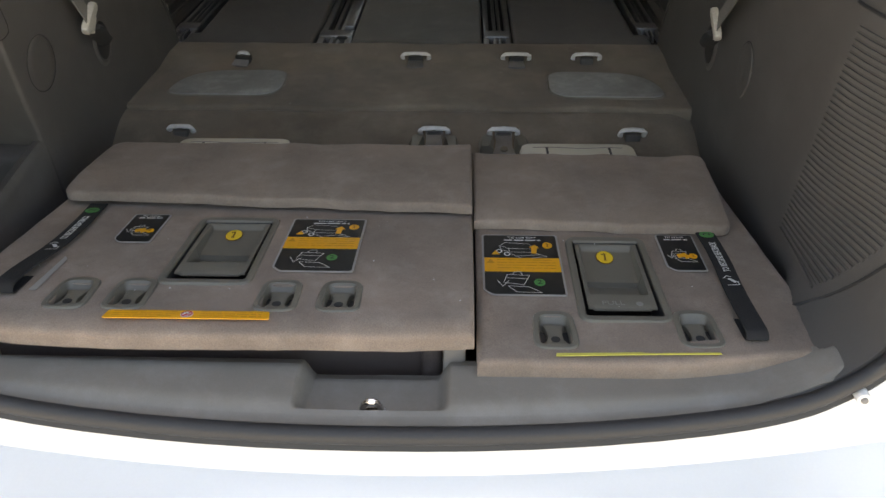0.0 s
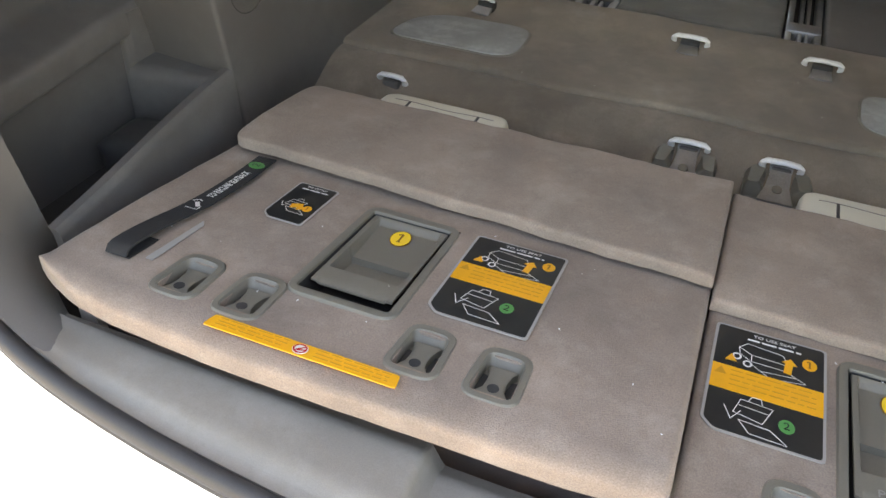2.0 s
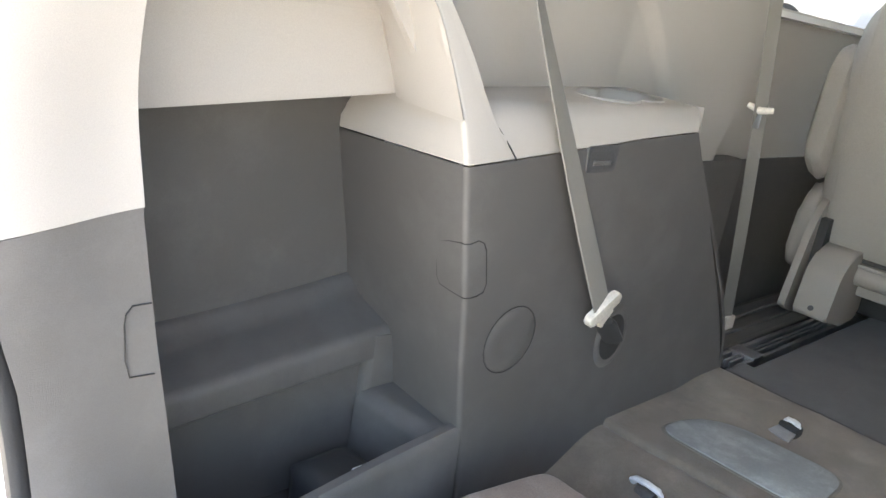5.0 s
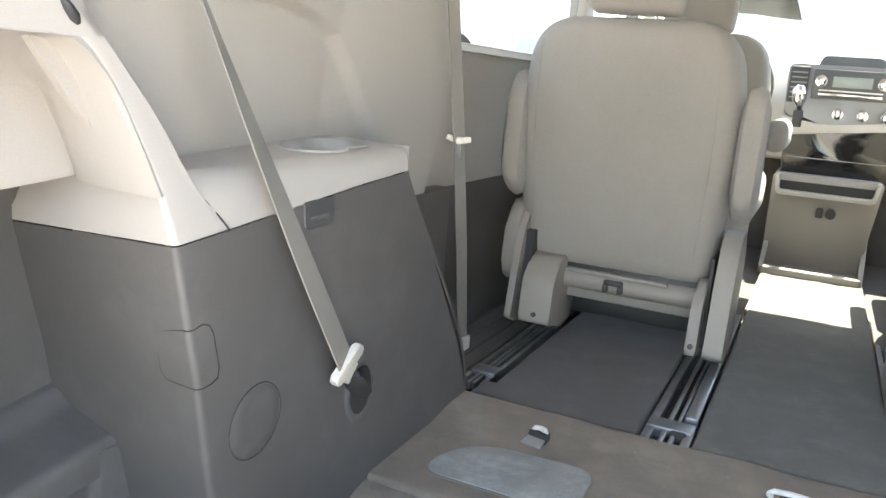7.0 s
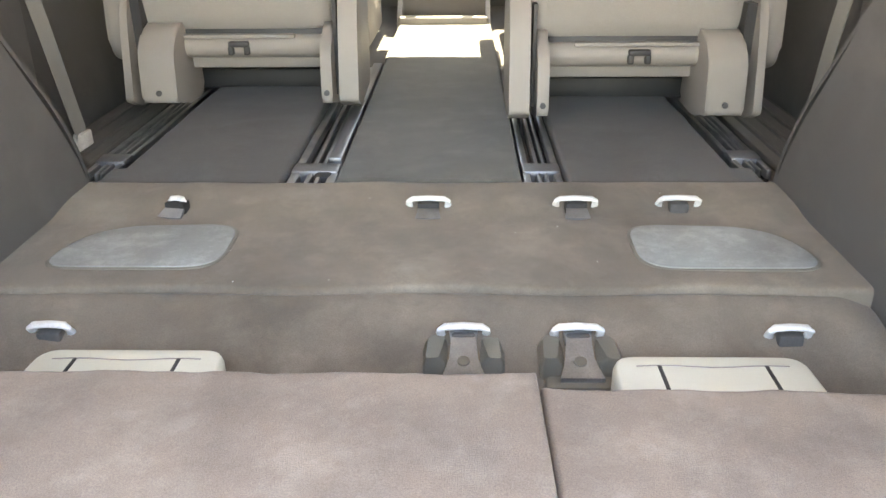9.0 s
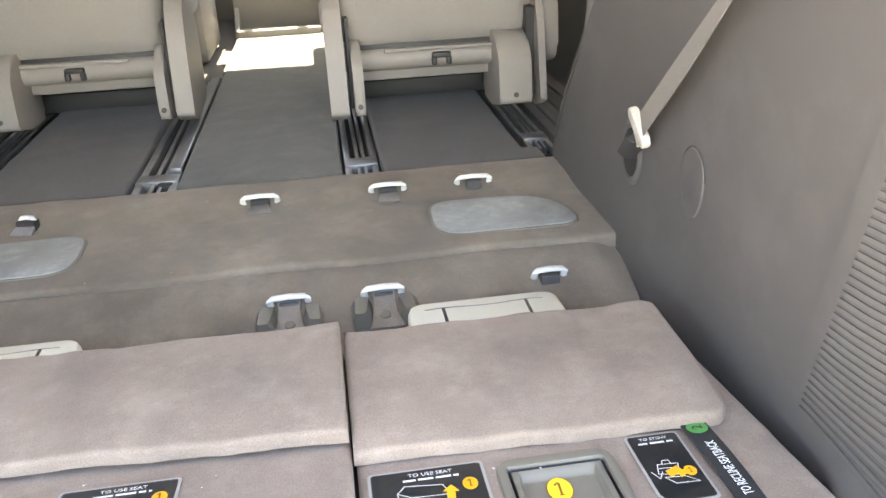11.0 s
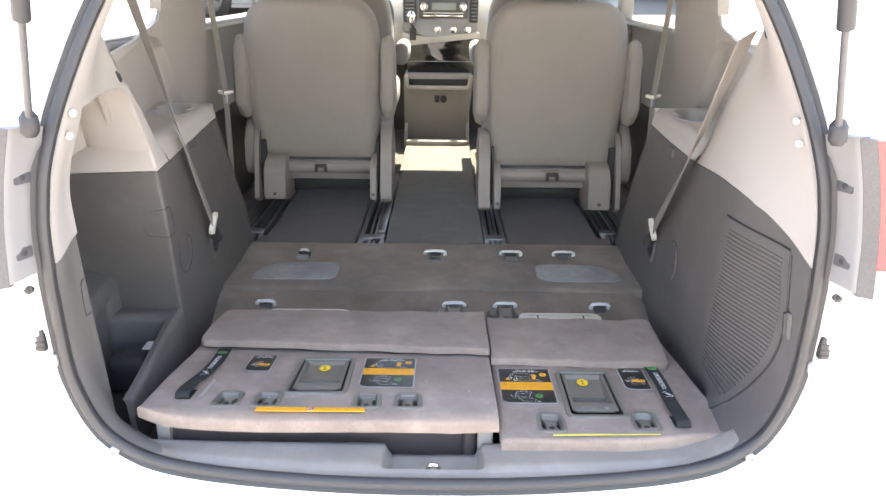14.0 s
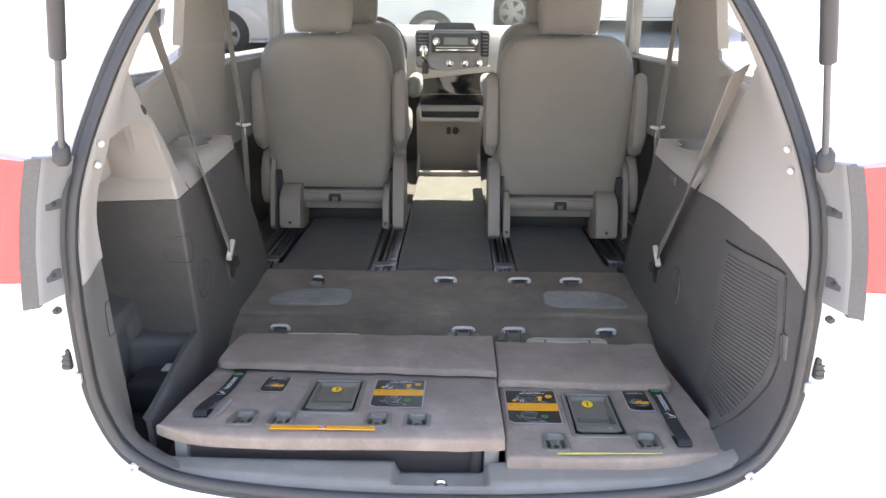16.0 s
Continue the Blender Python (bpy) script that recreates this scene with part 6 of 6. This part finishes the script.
# oval recesses where the buckles sit
for sign, (y, z), w in ((-1, (0.908, 0.206), wall_left), (1, (0.9, 0.208), wall_right)):
    rows = [[Vector((CX + sign * (wall_half(z + 0.042 * q * math.sin(a), sign) - o_), y + 0.033 * q * math.cos(a), z + 0.042 * q * math.sin(a))) for a in np.linspace(0, 2 * math.pi, 21)[:-1]] for q, o_ in ((1.3, -0.001), (1.15, 0.003), (1.0, 0.004), (0.9, 0.002), (0.8, 0.0006), (0.02, 0.0004))]
    part("buckle_recess", skin(rows), DARK, w, "dark recess for the belt buckle")
    # near-black disc proud of the wall paints the shade inside the recess
    rows = [[Vector((CX + sign * (wall_half(z + 0.042 * q * math.sin(a), sign) - o_), y + 0.033 * q * math.cos(a), z + 0.042 * q * math.sin(a))) for a in np.linspace(0, 2 * math.pi, 21)[:-1]] for q, o_ in ((0.96, 0.0012), (0.9, 0.0026), (0.02, 0.0022))]
    part("recess_floor", skin(rows), SHADE, w)
part("belt_slot", sweep([(upper_x(y, z, 1) - 0.0005, y, z) for y, z in ((0.258, 0.822), (0.264, 0.814), (0.27, 0.806), (0.276, 0.798))], [0.002, 0.006, 0.006, 0.002], 8), BLACK, wall_right, "dark slot for the belt in the pillar trim")

for sign in (-1, 1):
    s = thing("seat_belt", "grey middle-row seat belt hanging at the pillar", "seat belt", "middle seat belts")
    xs_ = CX + sign * 0.665
    part("webbing", ribbon([(xs_ + sign * 0.02, 1.2, 1.12), (xs_ + sign * 0.01, 1.24, 0.83), (xs_, 1.297, 0.56), (xs_ + sign * 0.04, 1.45, 0.3), (xs_ + sign * 0.085, 1.6, 0.06)], 0.036, 0.002, (0.15 * sign, -1, 0.0)), BELT, s)
    part("tongue", sweep([(xs_ + sign * 0.02, 1.286, 0.564), (xs_ - sign * 0.002, 1.293, 0.557), (xs_ - sign * 0.022, 1.302, 0.561)], [0.005, 0.007, 0.005], 8), BUCKLE, s, "beige belt tongue")
    part("metal_tip", rbox(xs_ - 0.006, xs_ + 0.006, 1.294, 1.297, 0.525, 0.55, 0.001), RAIL, s)
    part("anchor_foot", rbox(xs_ + sign * 0.085 - 0.012, xs_ + sign * 0.085 + 0.012, 1.58, 1.625, 0.022, 0.075, 0.006), BUCKLE, s)


# ---- round the tailgate opening ----
for sign in (-1, 1):
    x = CX + sign * 0.606
    s = thing("gas_strut", "black gas strut holding up the tailgate", "strut", "tailgate struts")
    foot = Vector((x, -0.02, 0.679))
    top = Vector((CX + sign * 0.47, -0.22, 1.12))
    mid = foot.lerp(top, 0.36)
    part("rod", sweep([foot, mid], 0.0055, 10), TRIM_DARK, s, "dark steel rod")
    part("cylinder", sweep([mid, top], 0.0125, 12), BLACK, s)
    part("ball_socket", sweep([foot + Vector((0, 0, -0.016)), foot + Vector((0, 0, -0.008)), foot + Vector((0, 0, 0.014)), foot + Vector((0, 0, 0.024))], [0.008, 0.014, 0.014, 0.007], 10), BLACK, s)
    part("ball_stud", sweep([foot, foot + Vector((sign * 0.02, 0.03, -0.002))], 0.008, 8), BLACK, s)

    lamp = thing("tail_lamp", "red tail lamp beside the tailgate opening", "tail lamp", "tail lamps")

    def edge_x(z, off):
        return CX + sign * (seal_half(z) + off)

    part("housing", sheet(lambda u, v: (edge_x(lerp(0.425, 0.668, v), lerp(0.012, 0.04, u)), lerp(0.045, -0.012, ease(u * 0.9 + 0.05)), lerp(0.425, 0.668, v) + 0.012 * u * (v - 0.5)), steps(0, 1, 0.12), steps(0, 1, 0.1), (sign * 0.02, 0.012, 0)), LAMP_GREY, lamp, "grey plastic lamp housing")
    part("lens_trim", sheet(lambda u, v: (edge_x(lerp(0.418, 0.668, v), lerp(0.039, 0.061, u)), -0.012 - 0.012 * u, lerp(0.415, 0.672, v)), steps(0, 1, 0.5), steps(0, 1, 0.1), (0, 0.014, 0)), TRIM_DARK, lamp, "dark strip beside the lens")
    part("red_lens", sheet(lambda u, v: (edge_x(lerp(0.468, 0.665, v), lerp(0.06, 0.3, u)), -0.024 - 0.03 * math.sin(u * 2.0) + 0.28 * u * u, lerp(0.465, 0.67 + 0.03 * u, v)), steps(0, 1, 0.12), steps(0, 1, 0.1), (0, 0.02, 0)), LAMP_RED, lamp, "red lens")
    part("clear_lens", sheet(lambda u, v: (edge_x(lerp(0.41, 0.465, v), lerp(0.06, 0.3, u)), -0.023 - 0.03 * math.sin(u * 2.0) + 0.28 * u * u, lerp(0.41 - 0.02 * u, 0.463, v)), steps(0, 1, 0.12), steps(0, 1, 0.2), (0, 0.02, 0)), LAMP_CLEAR, lamp, "clear lower lens")
    for z in (0.591, 0.465):
        face = Vector((-0.92 * sign, -0.39, 0))
        m_ = Matrix.Translation(Vector((edge_x(z, 0.0255), 0.018, z)) + face * 0.0004) @ face.to_track_quat("Z", "Y").to_matrix().to_4x4()
        # flat dark plate, the well's shade painted instead of a real hollow
        part("screw_well", slab(rounded([(-0.016, -0.01), (0.016, -0.01), (0.016, 0.01), (-0.016, 0.01)], 0.004, 3), "z", -0.004, 0.0004), TRIM_DARK, lamp).matrix_basis = m_
        part("screw", slab(ellipse(0, 0, 0.005, 0.005, 10), "z", 0.0, 0.002, 0.0006), BLACK, lamp).matrix_basis = m_
    for z, off, r, pale in ((0.394, 0.034, 0.0085, False), (0.066, 0.042, 0.0085, True)):
        b_ = thing("body_plug", "round plug in the white door jamb", "plug", "plugs in the jamb")
        xx = edge_x(z, off)
        yy = rim(xx, z) - 0.022
        part("washer", slab(ellipse(xx, z, r, r, 16), "y", yy - 0.003, yy + 0.012, 0.0015), CHIPPED_WHITE if pale else BLACK, b_)
        part("plug_head", slab(ellipse(xx, z, r * 0.5, r * 0.5, 14), "y", yy - 0.006, yy, 0.0015), LAMP_GREY if pale else BLACK, b_)
    b_ = thing("bump_stop", "black rubber bump stop on the white jamb", "bump stop", "bump stops on the jamb")
    xx = edge_x(0.292, 0.034)
    yy = rim(xx, 0.292) - 0.025
    part("rubber", rbox(xx - 0.011, xx + 0.009, yy, yy + 0.032, 0.266, 0.316, 0.006, 2), BLACK, b_)
    for k in range(4):
        part("rib", rbox(xx - 0.009, xx + 0.007, yy - 0.001, yy + 0.002, 0.272 + k * 0.011, 0.277 + k * 0.011, 0.001), BLACK, b_)
    b_ = thing("jamb_clip", "small pale clip on the white jamb", "clip", "clips on the jamb")
    xx = edge_x(0.247, 0.022)
    yy = rim(xx, 0.247) - 0.022
    part("clip", rbox(xx - 0.009, xx + 0.009, yy, yy + 0.016, 0.236, 0.258, 0.003), LAMP_CLEAR, b_)
    for z in (0.683, 0.646):
        c_ = thing("trim_clip", "cream clip stub on the pillar trim", "clip", "clips on the pillar trim")
        xc = CX + sign * (seal_half(z) - 0.02)
        part("stub", sweep([(xc + sign * 0.006, 0.085, z), (xc, 0.072, z + 0.002), (xc - sign * 0.003, 0.07, z + 0.004)], [0.007, 0.006, 0.003], 8), BUCKLE, c_)




# ---- yard ----
def parked_car(at, turn, paint, label, long=4.4, tall=1.48):
    c = thing("parked_car", label, "car", "cars in the yard", at=at)
    c.rotation_euler = (0, 0, radians(turn))
    side = [(-long / 2, 0.35), (-long / 2 + 0.03, 0.75), (-long / 2 + 0.25, 0.92), (-long * 0.22, 1.0), (-long * 0.08, tall - 0.04), (long * 0.16, tall), (long * 0.34, tall - 0.1), (long / 2 - 0.15, 1.02), (long / 2, 0.85), (long / 2, 0.35), (long / 2 - 0.1, 0.2), (-long / 2 + 0.1, 0.2)]
    o = rounded(side, 0.1, 4)
    rings = [[(px * s, yy, 0.2 + (pz - 0.2) * s2) for px, pz in o] for yy, s, s2 in ((-0.88, 0.97, 0.62), (-0.87, 0.99, 0.7), (-0.7, 1, 0.98), (-0.5, 1, 1), (0.5, 1, 1), (0.7, 1, 0.98), (0.87, 0.99, 0.7), (0.88, 0.97, 0.62))]
    part("car_body", skin(rings), paint, c)
    for sy in (-1, 1):
        for x0, x1, x2, x3 in ((-0.18, 0.04, 0.04, -0.08), (0.06, 0.3, 0.26, 0.06)):
            part("side_window", slab([(x0 * long, 1.0), (x1 * long, 1.0), (x2 * long, tall - 0.12), (x3 * long, tall - 0.12)], "y", sy * 0.80, sy * 0.84), GLOSS_BLACK, c)
        for x in (-long * 0.31, long * 0.31):
            w_ = part("wheel", slab(ellipse(x, 0.32, 0.32, 0.32, 28), "y", sy * 0.70, sy * 0.90, 0.03), BLACK, c, "black tyre")
            part("wheel_rim", slab(ellipse(x, 0.32, 0.2, 0.2, 24), "y", sy * 0.895, sy * 0.915, 0.01), SILVER, w_, "silver wheel rim")
            for q in range(5):
                a = q * 2 * math.pi / 5
                part("spoke_gap", slab([(x + 0.06 * math.cos(a), 0.32 + 0.06 * math.sin(a)), (x + 0.17 * math.cos(a - 0.3), 0.32 + 0.17 * math.sin(a - 0.3)), (x + 0.17 * math.cos(a + 0.3), 0.32 + 0.17 * math.sin(a + 0.3))], "y", sy * 0.912, sy * 0.918), BLACK, w_)
        part("door_handle", rbox(-0.1, 0.1, sy * 0.87 - 0.02, sy * 0.87 + 0.02, 0.86, 0.89, 0.01), CHROME, c)
    part("windscreen", slab([(-0.6, 0.0), (0.6, 0.0), (0.5, 0.52), (-0.5, 0.52)], "y", 0, 0.02), GLOSS_BLACK, c).matrix_basis = Matrix.Translation((-long * 0.215, 0, 1.0)) @ Matrix.Rotation(radians(-90), 4, "Z") @ Matrix.Rotation(radians(-58), 4, "X")
    return c


CREAM_PAINT = material("cream_car_paint", (0.66, 0.52, 0.4), 0.3, 0.02, 2, 0.01, 300, 0.0, coat=0.5)
SILVER_PAINT = material("silver_car_paint", (0.5, 0.51, 0.53), 0.3, 0.02, 2, 0.01, 300, 0.0, coat=0.5)
RAMP = math.degrees(math.atan(0.19))
side_car = parked_car((-4.85, 6.2, ground_z(6.2)), 90, CREAM_PAINT, "cream car parked beside the van on the sloping yard", tall=1.6)
side_car.rotation_euler = (0, radians(-RAMP), radians(90))
for x, y, paint, label in ((-1.7, 10.6, SILVER_PAINT, "silver car parked across the yard ahead"), (2.2, 12.2, WHITE_PAINT, "white car parked across the yard ahead"),
                           (7.0, 11.5, WHITE_PAINT, "white car parked at the yard's edge"), (-6.8, 12.5, WHITE_PAINT, "white car parked by the far wall")):
    car = parked_car((x, y, ground_z(y)), 0, paint, label, tall=1.6)
    car.rotation_euler = (radians(RAMP), 0, 0)
hall = thing("building", "long white yard building with a red stripe", "building", at=(-26, 8, -0.62))
hall.rotation_euler = (0, 0, radians(90))
part("wall", rbox(-40, 40, 0, 6, 0, 5.5, 0.05), material("white_render", (0.75, 0.74, 0.72), 0.9, 0.06, 0.5, 0.05, 40, 0.1), hall)
part("stripe", rbox(-40, 40, -0.05, 0.0, 4.2, 4.7, 0.0), LAMP_RED, hall, "red painted stripe")
for k in range(9):
    w_ = part("window", rbox(-34 + k * 8, -31 + k * 8, -0.06, 0.0, 1.2, 2.8, 0.0), GLOSS_BLACK, hall)
    part("frame", rbox(-34.1 + k * 8, -30.9 + k * 8, -0.08, -0.06, 1.1, 1.2, 0.0), INK_WHITE, w_)
